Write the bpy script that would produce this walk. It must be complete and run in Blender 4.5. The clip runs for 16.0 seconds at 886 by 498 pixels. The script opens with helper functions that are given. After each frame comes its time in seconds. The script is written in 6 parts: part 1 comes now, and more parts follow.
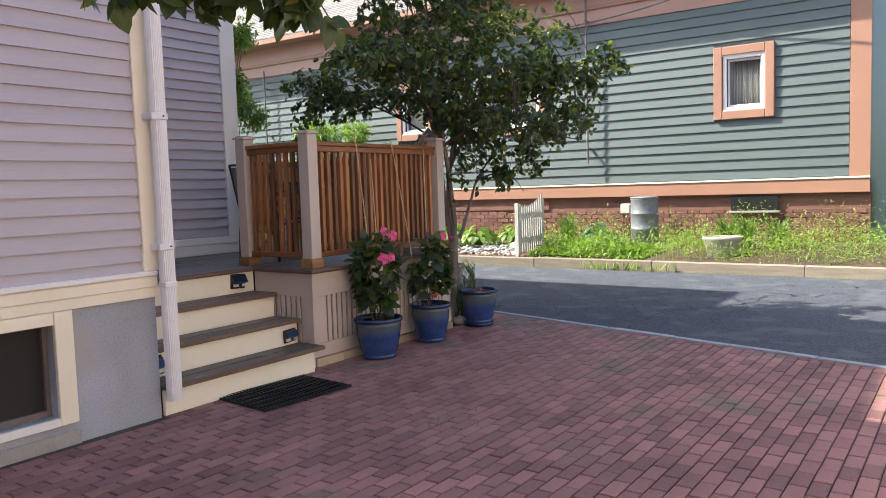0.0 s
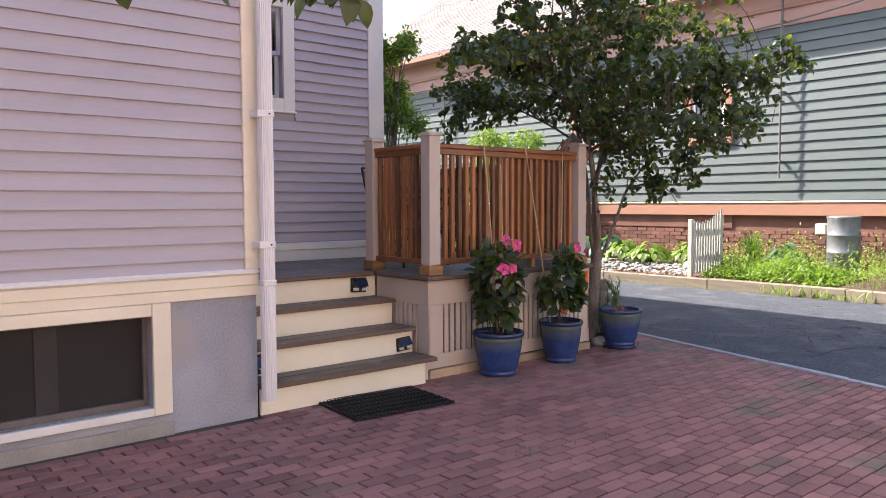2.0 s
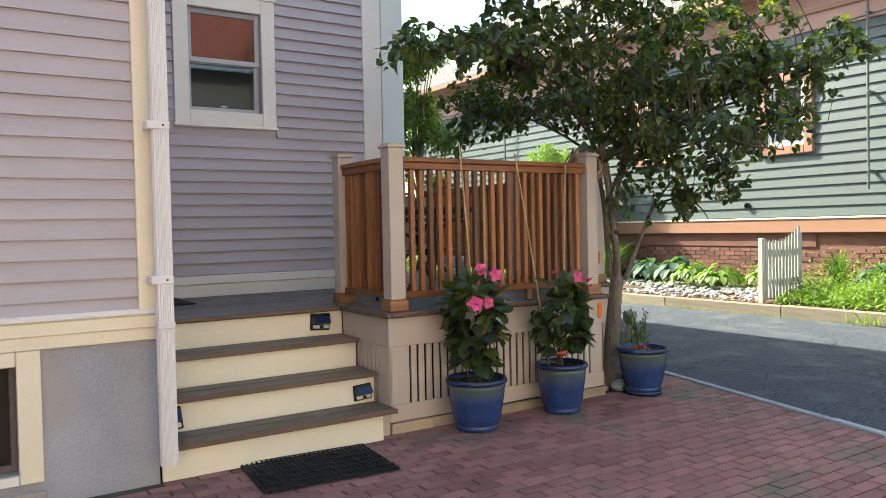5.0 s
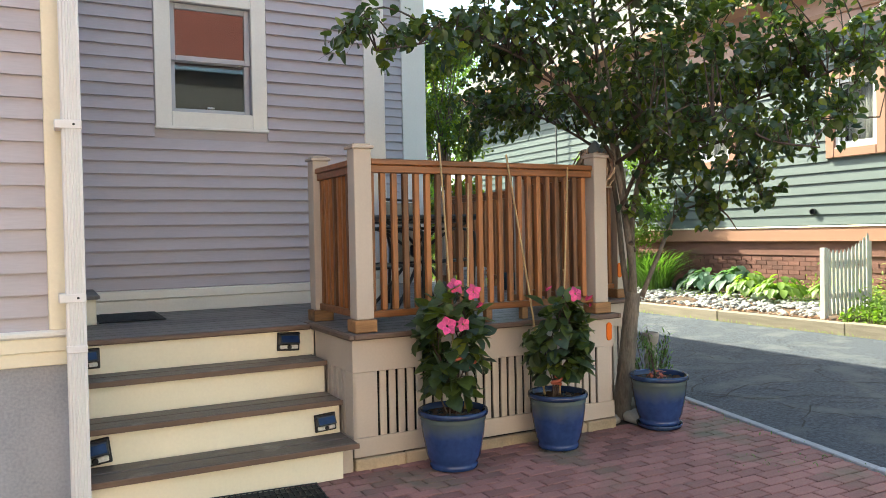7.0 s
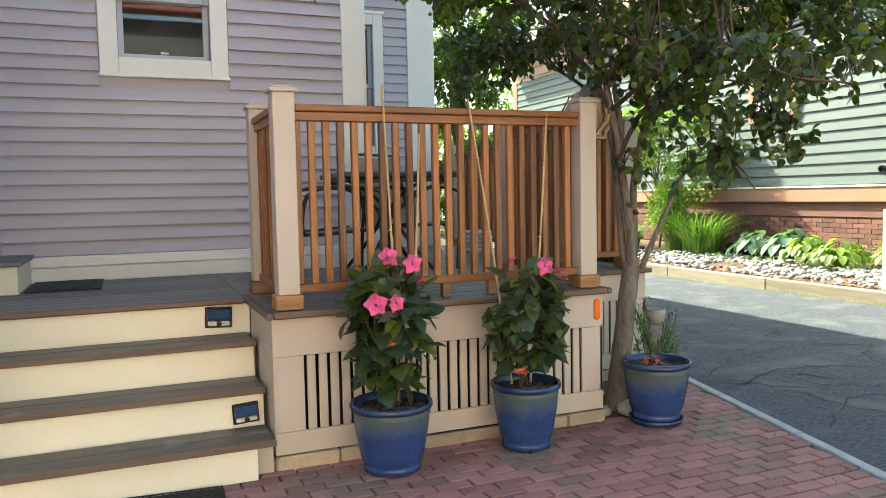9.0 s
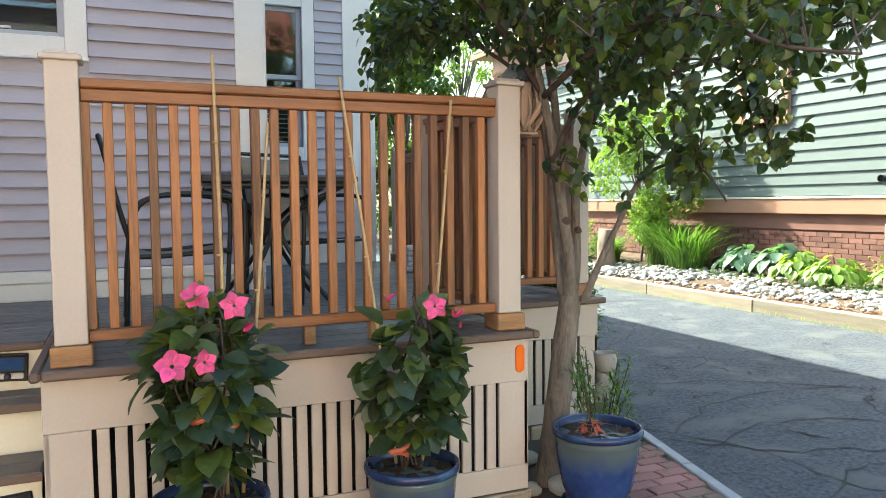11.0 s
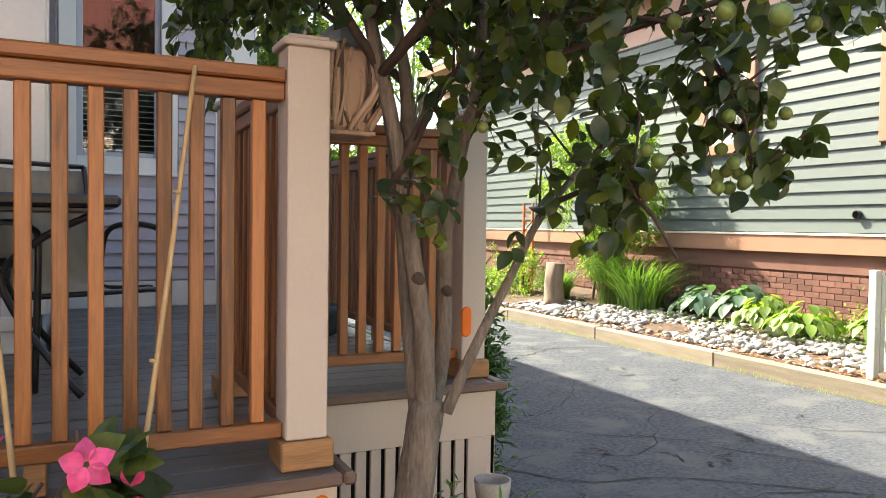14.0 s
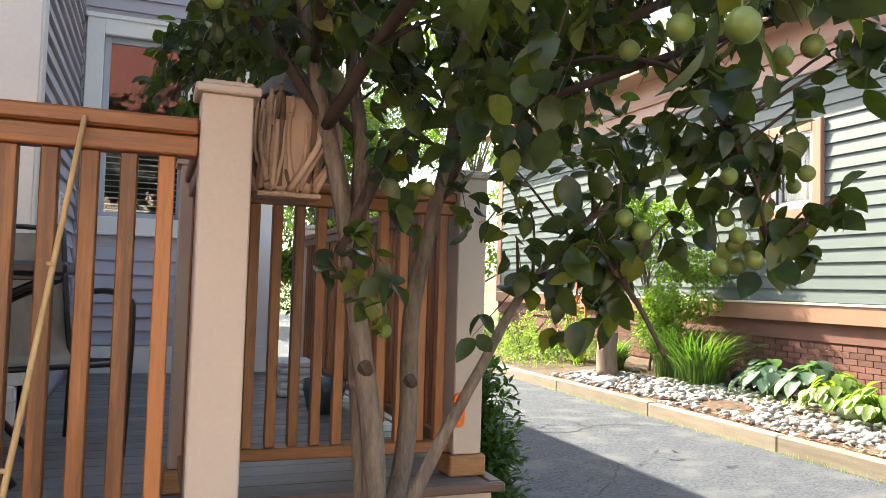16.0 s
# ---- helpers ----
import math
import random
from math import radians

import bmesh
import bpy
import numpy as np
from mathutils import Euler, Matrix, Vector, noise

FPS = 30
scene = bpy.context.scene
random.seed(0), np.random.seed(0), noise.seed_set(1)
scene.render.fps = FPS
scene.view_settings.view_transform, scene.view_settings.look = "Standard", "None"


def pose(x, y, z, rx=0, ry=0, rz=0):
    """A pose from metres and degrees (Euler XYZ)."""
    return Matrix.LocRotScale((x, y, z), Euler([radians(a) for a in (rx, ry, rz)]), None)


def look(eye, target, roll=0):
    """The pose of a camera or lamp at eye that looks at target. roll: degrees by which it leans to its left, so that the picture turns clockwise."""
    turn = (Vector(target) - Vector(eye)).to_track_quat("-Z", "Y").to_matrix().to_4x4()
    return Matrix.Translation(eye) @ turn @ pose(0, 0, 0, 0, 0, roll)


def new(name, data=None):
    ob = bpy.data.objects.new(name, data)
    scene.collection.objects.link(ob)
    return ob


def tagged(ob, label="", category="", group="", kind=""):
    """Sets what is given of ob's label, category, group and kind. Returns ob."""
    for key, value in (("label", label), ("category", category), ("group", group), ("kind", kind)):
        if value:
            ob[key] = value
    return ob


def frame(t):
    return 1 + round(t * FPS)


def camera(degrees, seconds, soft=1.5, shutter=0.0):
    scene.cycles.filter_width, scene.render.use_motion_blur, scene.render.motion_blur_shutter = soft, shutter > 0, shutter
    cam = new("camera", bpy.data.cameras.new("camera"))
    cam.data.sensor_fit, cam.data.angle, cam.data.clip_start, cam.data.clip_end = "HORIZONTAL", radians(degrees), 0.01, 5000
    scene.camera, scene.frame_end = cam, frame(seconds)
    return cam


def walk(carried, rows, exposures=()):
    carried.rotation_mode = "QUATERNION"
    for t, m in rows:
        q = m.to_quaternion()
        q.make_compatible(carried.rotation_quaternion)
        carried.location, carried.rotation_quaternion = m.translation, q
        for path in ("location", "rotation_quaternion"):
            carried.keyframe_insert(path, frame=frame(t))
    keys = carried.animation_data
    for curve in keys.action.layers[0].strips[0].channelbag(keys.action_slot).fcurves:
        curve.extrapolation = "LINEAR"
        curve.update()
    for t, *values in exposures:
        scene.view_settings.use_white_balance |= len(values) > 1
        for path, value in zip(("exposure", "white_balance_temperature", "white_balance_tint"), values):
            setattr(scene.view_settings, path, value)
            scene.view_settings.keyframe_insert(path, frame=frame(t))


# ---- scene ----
cam = camera(60.5, 16.0, 0.6)
PATH = [
    (0, (-4.687, -4.562, 1.47), (-3.061, -3.408, 1.312), -1.8),
    (0.5, (-4.597, -4.697, 1.409), (-3.078, -3.403, 1.273), -1.8),
    (1, (-4.401, -4.806, 1.412), (-2.962, -3.423, 1.272), -1.0),
    (1.5, (-4.189, -4.781, 1.378), (-2.827, -3.322, 1.248), -0.6),
    (2, (-3.998, -4.716, 1.4), (-2.708, -3.191, 1.286), -0.2),
    (2.5, (-3.829, -4.802, 1.417), (-2.61, -3.22, 1.327), -0.2),
    (3, (-3.623, -4.808, 1.4), (-2.428, -3.205, 1.337), -0.4),
    (5.3, (-2.54, -4.455, 1.403), (-1.477, -2.762, 1.356), -1.1),
    (5.5, (-2.465, -4.4, 1.417), (-1.422, -2.694, 1.377), -1.0),
    (6, (-2.276, -4.33, 1.435), (-1.279, -2.597, 1.403), -1.0),
    (6.5, (-2.033, -4.36, 1.431), (-1.07, -2.608, 1.406), -1.1),
    (7, (-1.805, -4.329, 1.422), (-0.876, -2.558, 1.386), -1.1),
    (7.5, (-1.587, -4.208, 1.419), (-0.701, -2.416, 1.359), -1.0),
    (8, (-1.374, -4.122, 1.42), (-0.537, -2.308, 1.331), -1.0),
    (8.5, (-1.079, -4.073, 1.413), (-0.295, -2.237, 1.297), -1.1),
    (9, (-0.843, -3.923, 1.413), (-0.074, -2.082, 1.274), -1.1),
    (9.5, (-0.592, -3.703, 1.435), (0.216, -1.878, 1.307), -1.2),
    (9.7, (-0.495, -3.622, 1.43), (0.316, -1.797, 1.313), -0.9),
    (11.8, (0.447, -2.853, 1.432), (1.169, -0.992, 1.308), -0.4),
    (12, (0.522, -2.802, 1.416), (1.222, -0.932, 1.298), -0.3),
    (12.5, (0.686, -2.519, 1.44), (1.436, -0.669, 1.32), -0.5),
    (13, (0.877, -2.282, 1.441), (1.699, -0.463, 1.32), -0.1),
    (13.5, (1.095, -2.124, 1.475), (1.939, -0.314, 1.37), 0.4),
    (14, (1.224, -1.96, 1.493), (2.092, -0.159, 1.433), 0.8),
    (14.5, (1.332, -1.826, 1.51), (2.251, -0.05, 1.532), 0.5),
    (15, (1.438, -1.801, 1.521), (2.303, 0.002, 1.571), 1.3),
    (15.5, (1.571, -1.795, 1.549), (2.335, 0.052, 1.612), 2.2),
    (16, (1.642, -1.735, 1.546), (2.35, 0.133, 1.644), 1.7),
]
SUN_TO = Vector((-0.43, 0.87, 1.0)).normalized()
EXPOSURES = [(0.0, 1.68, 6450, 8), (2.0, 1.86, 6600, 16), (3.0, 1.84, 6850, 9), (5.5, 1.98, 6800, -3), (9.0, 2.42, 7100, -7), (12.0, 2.6, 6350, -7), (13.0, 2.44, 7500, 4), (14.5, 2.34, 7350, 5), (16.0, 2.38, 7200, 6)]
walk(cam, [(t, look(eye, target, roll)) for t, eye, target, roll in PATH], EXPOSURES)

# ---- light ----
world = bpy.data.worlds.new("sky")
scene.world = world
world.use_nodes = True
wn = world.node_tree
sky = wn.nodes.new("ShaderNodeTexSky")
sky.sky_type = "NISHITA"
sky.sun_disc = False
sky.sun_elevation = math.asin(SUN_TO.z)
sky.sun_rotation = math.atan2(SUN_TO.x, SUN_TO.y)
sky.air_density, sky.dust_density, sky.ozone_density = 1.0, 2.5, 1.0
wn.links.new(sky.outputs[0], wn.nodes["Background"].inputs[0])
wn.nodes["Background"].inputs[1].default_value = 0.12
sun = new("sun", bpy.data.lights.new("sun", "SUN"))
sun.data.energy, sun.data.angle, sun.data.color = 3.9, radians(0.6), (1.0, 0.94, 0.83)
sun.matrix_world = look((0, 0, 20), Vector((0, 0, 20)) - SUN_TO)

# ---- materials ----


def material(name, color, rough=0.6, spread=0.12, scale=6.0, fine=80.0, bump=0.15, metal=0.0, grain=None, island=0.0, per_object=0.0,
             second=None, second_at=0.58, second_scale=2.0, stops=0.01):
    """A surface with large stains, fine grain and relief. grain: stretch of the fine noise along x, y, z."""
    m = bpy.data.materials.new(name)
    m.use_nodes = True
    nt = m.node_tree
    n, ln = nt.nodes, nt.links
    b = n["Principled BSDF"]
    geo = n.new("ShaderNodeNewGeometry")
    mp = n.new("ShaderNodeMapping")
    mp.inputs["Scale"].default_value = grain or (1, 1, 1)
    ln.new(geo.outputs["Position"], mp.inputs["Vector"])
    big = n.new("ShaderNodeTexNoise")
    big.inputs["Scale"].default_value, big.inputs["Detail"].default_value = scale, 4
    ln.new(mp.outputs[0], big.inputs["Vector"])
    small = n.new("ShaderNodeTexNoise")
    small.inputs["Scale"].default_value, small.inputs["Detail"].default_value = fine, 3
    ln.new(mp.outputs[0], small.inputs["Vector"])
    add = n.new("ShaderNodeMath")
    add.operation = "MULTIPLY_ADD"
    ln.new(big.outputs[0], add.inputs[0])
    add.inputs[1].default_value = 0.6
    half = n.new("ShaderNodeMath")
    half.operation = "MULTIPLY"
    half.inputs[1].default_value = 0.4
    ln.new(small.outputs[0], half.inputs[0])
    ln.new(half.outputs[0], add.inputs[2])
    last = add.outputs[0]
    for amount, output in ((island, geo.outputs["Random Per Island"]), (per_object, None)):
        if amount:
            if output is None:
                output = n.new("ShaderNodeObjectInfo").outputs["Random"]
            k = n.new("ShaderNodeMath")
            k.operation = "MULTIPLY_ADD"
            ln.new(output, k.inputs[0])
            k.inputs[1].default_value = amount
            ln.new(last, k.inputs[2])
            shift = n.new("ShaderNodeMath")
            shift.operation = "SUBTRACT"
            shift.inputs[1].default_value = amount / 2
            ln.new(k.outputs[0], shift.inputs[0])
            last = shift.outputs[0]
    ramp = n.new("ShaderNodeValToRGB")
    c = Vector(color)
    ramp.color_ramp.elements[0].position, ramp.color_ramp.elements[1].position = 0.28, 0.72
    ramp.color_ramp.elements[0].color = (*[max(0, v * (1 - spread)) for v in c], 1)
    ramp.color_ramp.elements[1].color = (*[min(1, v * (1 + spread)) for v in c], 1)
    ln.new(last, ramp.inputs[0])
    out = ramp.outputs[0]
    if second:
        spots = n.new("ShaderNodeTexNoise")
        spots.inputs["Scale"].default_value, spots.inputs["Detail"].default_value = second_scale, 5
        ln.new(geo.outputs["Position"], spots.inputs["Vector"])
        edge = n.new("ShaderNodeMapRange")
        edge.inputs[1].default_value, edge.inputs[2].default_value = second_at, second_at + 0.15
        ln.new(spots.outputs[0], edge.inputs[0])
        mix = n.new("ShaderNodeMix")
        mix.data_type = "RGBA"
        ln.new(edge.outputs[0], mix.inputs[0])
        ln.new(out, mix.inputs[6])
        mix.inputs[7].default_value = (*second, 1)
        out = mix.outputs[2]
    ln.new(out, b.inputs["Base Color"])
    b.inputs["Roughness"].default_value = rough
    b.inputs["Metallic"].default_value = metal
    if bump:
        bp = n.new("ShaderNodeBump")
        bp.inputs["Strength"].default_value, bp.inputs["Distance"].default_value = bump, stops
        ln.new(add.outputs[0], bp.inputs["Height"])
        ln.new(bp.outputs[0], b.inputs["Normal"])
    return m


def leaf_material(name, color, rough=0.45, spread=0.35, glow=0.35, mixed=False):
    """Leaves: a colour for each leaf, some light through the blade. mixed: young yellow-green and bluish leaves among the dark ones."""
    m = material(name, color, rough, spread, scale=3.0, fine=60, bump=0.1, island=0.9)
    nt = m.node_tree
    b = nt.nodes["Principled BSDF"]
    tr = nt.nodes.new("ShaderNodeBsdfTranslucent")
    tr.inputs[0].default_value = (min(1, color[0] * 2.2), min(1, color[1] * 2.4), color[2] * 1.0, 1)
    if mixed:
        geo = nt.nodes.new("ShaderNodeNewGeometry")
        ramp = nt.nodes.new("ShaderNodeValToRGB")
        ramp.color_ramp.interpolation = "EASE"
        stops = ((0.0, (0.55, 0.72, 1.5)), (0.14, (0.75, 0.85, 1.05)), (0.45, (0.85, 0.9, 0.7)), (0.72, (1.1, 1.12, 0.8)), (0.9, (1.7, 1.55, 0.7)), (1.0, (2.7, 2.1, 0.9)))
        while len(ramp.color_ramp.elements) < len(stops):
            ramp.color_ramp.elements.new(0.5)
        for e, (at, gain) in zip(ramp.color_ramp.elements, stops):
            e.position, e.color = at, (*[v * k for v, k in zip(color, gain)], 1)
        nt.links.new(geo.outputs["Random Per Island"], ramp.inputs[0])
        veins = nt.nodes.new("ShaderNodeMix")
        veins.data_type, veins.blend_type = "RGBA", "MULTIPLY"
        veins.inputs[0].default_value = 0.45
        grey = nt.nodes.new("ShaderNodeTexNoise")
        grey.inputs["Scale"].default_value, grey.inputs["Detail"].default_value = 45, 4
        lift = nt.nodes.new("ShaderNodeMath")
        lift.operation = "MULTIPLY"
        lift.inputs[1].default_value = 2.0
        nt.links.new(geo.outputs["Position"], grey.inputs["Vector"])
        nt.links.new(grey.outputs[0], lift.inputs[0])
        nt.links.new(ramp.outputs[0], veins.inputs[6])
        nt.links.new(lift.outputs[0], veins.inputs[7])
        nt.links.new(veins.outputs[2], b.inputs["Base Color"])
        through_blade = nt.nodes.new("ShaderNodeMix")
        through_blade.data_type, through_blade.blend_type = "RGBA", "MULTIPLY"
        through_blade.inputs[0].default_value = 1.0
        through_blade.inputs[7].default_value = (3.0, 3.0, 1.2, 1)
        nt.links.new(veins.outputs[2], through_blade.inputs[6])
        nt.links.new(through_blade.outputs[2], tr.inputs[0])
    mix = nt.nodes.new("ShaderNodeMixShader")
    mix.inputs[0].default_value = glow
    nt.links.new(b.outputs[0], mix.inputs[1])
    nt.links.new(tr.outputs[0], mix.inputs[2])
    nt.links.new(mix.outputs[0], nt.nodes["Material Output"].inputs[0])
    return m


def glass_material(name):
    m = bpy.data.materials.new(name)
    m.use_nodes = True
    b = m.node_tree.nodes["Principled BSDF"]
    b.inputs["Base Color"].default_value = (0.9, 0.93, 0.92, 1)
    b.inputs["Roughness"].default_value = 0.02
    b.inputs["Transmission Weight"].default_value = 1.0
    b.inputs["IOR"].default_value = 1.6
    return m


M_LAV = material("lavender_clapboard_paint", (0.46, 0.428, 0.464), 0.55, 0.08, 1.6, 45, 0.12, grain=(0.3, 1, 2.5), per_object=0.15)
M_CREAM = material("cream_trim_paint", (0.84, 0.77, 0.605), 0.5, 0.06, 2.0, 60, 0.1, grain=(1, 1, 1))
M_PALE = material("pale_trim_paint", (0.79, 0.77, 0.72), 0.5, 0.06, 2.0, 60, 0.08)
M_WHITE = material("white_gutter_paint", (0.76, 0.745, 0.75), 0.35, 0.05, 3.0, 90, 0.05)
M_SASH = material("grey_sash_paint", (0.46, 0.48, 0.52), 0.4, 0.05, 3, 80, 0.05)
M_TAUPE = material("taupe_paint", (0.53, 0.445, 0.37), 0.55, 0.07, 2.5, 70, 0.15)
M_CEDAR = material("stained_cedar", (0.272, 0.102, 0.031), 0.42, 0.55, 9.0, 55, 0.25, grain=(3.0, 3.0, 0.25), per_object=0.45)
M_CEDAR_X = material("stained_cedar_rail", (0.255, 0.093, 0.028), 0.38, 0.4, 9.0, 55, 0.25, grain=(0.25, 3.0, 3.0), per_object=0.2)
M_BLOCK = material("weathered_cedar_block", (0.30, 0.15, 0.06), 0.55, 0.45, 7.0, 60, 0.3, grain=(0.4, 3, 4), per_object=0.3)
M_DECK = material("weathered_deck_paint", (0.145, 0.132, 0.125), 0.42, 0.3, 5.0, 60, 0.3, grain=(0.4, 5, 5), per_object=0.5,
                  second=(0.20, 0.185, 0.172), second_at=0.57, second_scale=5)
M_TREAD = material("worn_tread_paint", (0.125, 0.095, 0.075), 0.5, 0.3, 5.0, 60, 0.3, grain=(0.35, 5, 5), per_object=0.3,
                   second=(0.24, 0.21, 0.18), second_at=0.6, second_scale=4)
M_NOSE = material("brown_nosing", (0.14, 0.088, 0.062), 0.5, 0.3, 6.0, 60, 0.25, grain=(0.4, 4, 4))
M_STUCCO = material("grey_parged_foundation", (0.36, 0.37, 0.41), 0.85, 0.3, 1.7, 70, 0.35, second=(0.40, 0.37, 0.35), second_at=0.56, second_scale=2.4)
# near-black that paints the shade seen between the skirting slats
M_DARK = material("under_deck_shade", (0.02, 0.02, 0.02), 0.9, 0.2, 3, 30, 0)
# the darkness of unlit rooms is put into this colour
M_ROOM = material("room_gloom_paint", (0.10, 0.09, 0.08), 0.8, 0.1, 3, 30, 0)
M_CURTAIN = material("pale_curtain", (0.50, 0.47, 0.42), 0.8, 0.15, 3, 60, 0.1, grain=(6, 6, 0.5))
M_BRICK = material("paver_brick", (0.262, 0.125, 0.112), 0.75, 0.42, 1.3, 95, 0.6, island=0.30, per_object=0.24,
                   second=(0.135, 0.125, 0.085), second_at=0.555, second_scale=1.2)
M_SAND = material("joint_sand", (0.085, 0.068, 0.055), 0.95, 0.4, 3.0, 120, 0.3, second=(0.075, 0.095, 0.035), second_at=0.50, second_scale=1.2)
M_ASPHALT = material("old_asphalt", (0.070, 0.080, 0.101), 0.9, 0.85, 33.0, 230, 1.0, stops=0.025, second=(0.114, 0.120, 0.131), second_at=0.51, second_scale=2.4)
M_CRACK = material("tar_crack", (0.022, 0.022, 0.023), 0.8, 0.3, 4, 80, 0.2)
M_EDGE = material("granite_edging", (0.32, 0.33, 0.36), 0.75, 0.25, 6, 120, 0.4, per_object=0.3)
M_KERB = material("weathered_timber_kerb", (0.245, 0.205, 0.155), 0.8, 0.3, 5, 80, 0.45, grain=(4, 0.4, 4), per_object=0.25)
M_EARTH = material("garden_soil", (0.08, 0.055, 0.038), 0.95, 0.45, 3, 60, 0.7, second=(0.14, 0.08, 0.05), second_at=0.52, second_scale=9)
M_GROUND = material("rough_grass_ground", (0.10, 0.12, 0.05), 0.9, 0.35, 0.5, 14, 0.5)
M_STONE = material("white_river_stone", (0.335, 0.33, 0.32), 0.7, 0.45, 5, 80, 0.3, island=1.0)
M_TEAL = material("sage_green_clapboard_paint", (0.102, 0.131, 0.129), 0.5, 0.06, 1.2, 40, 0.1, grain=(1, 0.3, 2.5), per_object=0.12)
M_SALMON = material("salmon_trim_paint", (0.38, 0.20, 0.135), 0.5, 0.07, 1.5, 50, 0.1)
M_SOFFIT = material("salmon_frieze_paint", (0.48, 0.28, 0.225), 0.5, 0.07, 1.0, 40, 0.1)
M_REDBRICK = material("red_foundation_brick", (0.175, 0.078, 0.060), 0.8, 0.35, 3, 70, 0.5, per_object=0.35, island=0.35)
M_MORTAR = material("red_mortar", (0.195, 0.095, 0.074), 0.9, 0.2, 3, 70, 0.4)
M_SHINGLE = material("grey_roof_shingle", (0.20, 0.185, 0.175), 0.9, 0.25, 4, 70, 0.4, island=0.4)
M_CONC = material("weathered_concrete", (0.33, 0.31, 0.28), 0.85, 0.25, 4, 90, 0.4)
M_BLUE = material("glazed_blue_ceramic", (0.018, 0.034, 0.095), 0.22, 0.35, 3.0, 25, 0.05, second=(0.05, 0.11, 0.20), second_at=0.55, second_scale=5)
M_TEALGLAZE = material("green_grey_glaze", (0.05, 0.088, 0.105), 0.22, 0.3, 4.0, 25, 0.05, second=(0.04, 0.08, 0.22), second_at=0.56, second_scale=6)
M_SOIL = material("potting_soil", (0.06, 0.036, 0.024), 1.0, 0.7, 25, 90, 0.9)
M_SOIL.node_tree.nodes["Principled BSDF"].inputs["Specular IOR Level"].default_value = 0.1
M_RUBBER = material("black_rubber", (0.009, 0.009, 0.010), 0.65, 0.3, 10, 90, 0.3)
M_BLACK = material("black_metal", (0.018, 0.018, 0.02), 0.35, 0.3, 8, 80, 0.1)
M_SLING = material("tan_sling_mesh", (0.32, 0.275, 0.20), 0.75, 0.25, 6, 160, 0.5, grain=(3, 3, 1))
M_PLASTIC = material("black_plastic", (0.015, 0.015, 0.018), 0.3, 0.2, 8, 80, 0.05)
M_SOLAR = material("solar_cell", (0.012, 0.03, 0.09), 0.12, 0.3, 20, 60, 0)
M_LENS = material("clear_lamp_lens", (0.72, 0.72, 0.70), 0.15, 0.25, 60, 160, 0.2)
M_ORANGE = material("orange_reflector", (0.85, 0.17, 0.01), 0.25, 0.1, 20, 120, 0.15)
M_BARK = material("grey_brown_bark", (0.175, 0.142, 0.112), 0.85, 0.6, 9, 42, 1.0, stops=0.02, grain=(2.5, 2.5, 0.6), second=(0.22, 0.19, 0.15), second_at=0.56, second_scale=11)
M_BARKDARK = material("dark_twig_bark", (0.075, 0.05, 0.038), 0.8, 0.4, 9, 55, 0.4)
M_BAMBOO = material("bamboo_cane", (0.48, 0.32, 0.15), 0.5, 0.25, 12, 60, 0.2, grain=(3, 3, 0.5))
M_DRIFT = material("driftwood", (0.36, 0.26, 0.19), 0.8, 0.55, 14, 70, 0.6, per_object=1.1)
M_TIN = material("grey_tin", (0.20, 0.215, 0.23), 0.5, 0.3, 12, 70, 0.2, metal=0.3)
M_TERRA = material("terracotta_ribbon", (0.42, 0.10, 0.05), 0.6, 0.25, 12, 60, 0.1)
M_PINK = material("pink_petal", (0.60, 0.055, 0.19), 0.5, 0.3, 30, 60, 0.05, island=0.4)
M_PEAR = material("green_fruit_skin", (0.15, 0.21, 0.045), 0.4, 0.3, 14, 130, 0.08, second=(0.25, 0.21, 0.07), second_at=0.58, second_scale=22)
M_PICKET = material("flaking_white_paint", (0.52, 0.50, 0.45), 0.7, 0.2, 6, 70, 0.3, grain=(2, 2, 0.5), second=(0.30, 0.26, 0.20), second_at=0.64, second_scale=9)
M_REDWOOD = material("orange_painted_trellis", (0.48, 0.15, 0.05), 0.6, 0.3, 6, 60, 0.3)
M_STUMP = material("grey_stump_wood", (0.19, 0.14, 0.105), 0.85, 0.4, 7, 60, 0.6, grain=(3, 3, 0.4))
M_CABLE = material("grey_cable", (0.16, 0.15, 0.145), 0.6, 0.2, 6, 60, 0)
M_CLOTH = material("dark_grey_tarp", (0.09, 0.085, 0.09), 0.8, 0.5, 4, 40, 0.4, grain=(4, 4, 0.6))
M_FARRED = material("far_red_house_paint", (0.22, 0.065, 0.055), 0.7, 0.15, 1, 20, 0.1)
M_PAPER = material("white_cushion_cloth", (0.62, 0.61, 0.58), 0.8, 0.12, 8, 80, 0.15)
G_PEAR = leaf_material("pear_leaf", (0.050, 0.074, 0.026), 0.33, 0.6, 0.32, True)
G_VINE = leaf_material("vine_leaf", (0.052, 0.078, 0.037), 0.32, 0.5, 0.3, True)
G_HOSTA = leaf_material("blue_hosta_leaf", (0.075, 0.14, 0.095), 0.5)
G_LIME = leaf_material("lime_leaf", (0.155, 0.24, 0.045), 0.5)
G_GRASS = leaf_material("strap_leaf", (0.08, 0.15, 0.033), 0.45)
G_WEED = leaf_material("meadow_leaf", (0.185, 0.26, 0.065), 0.6)
G_TREE = leaf_material("slender_tree_leaf", (0.125, 0.185, 0.05), 0.45, 0.5, 0.35, True)
G_CONIFER = leaf_material("conifer_spray", (0.045, 0.10, 0.022), 0.6)
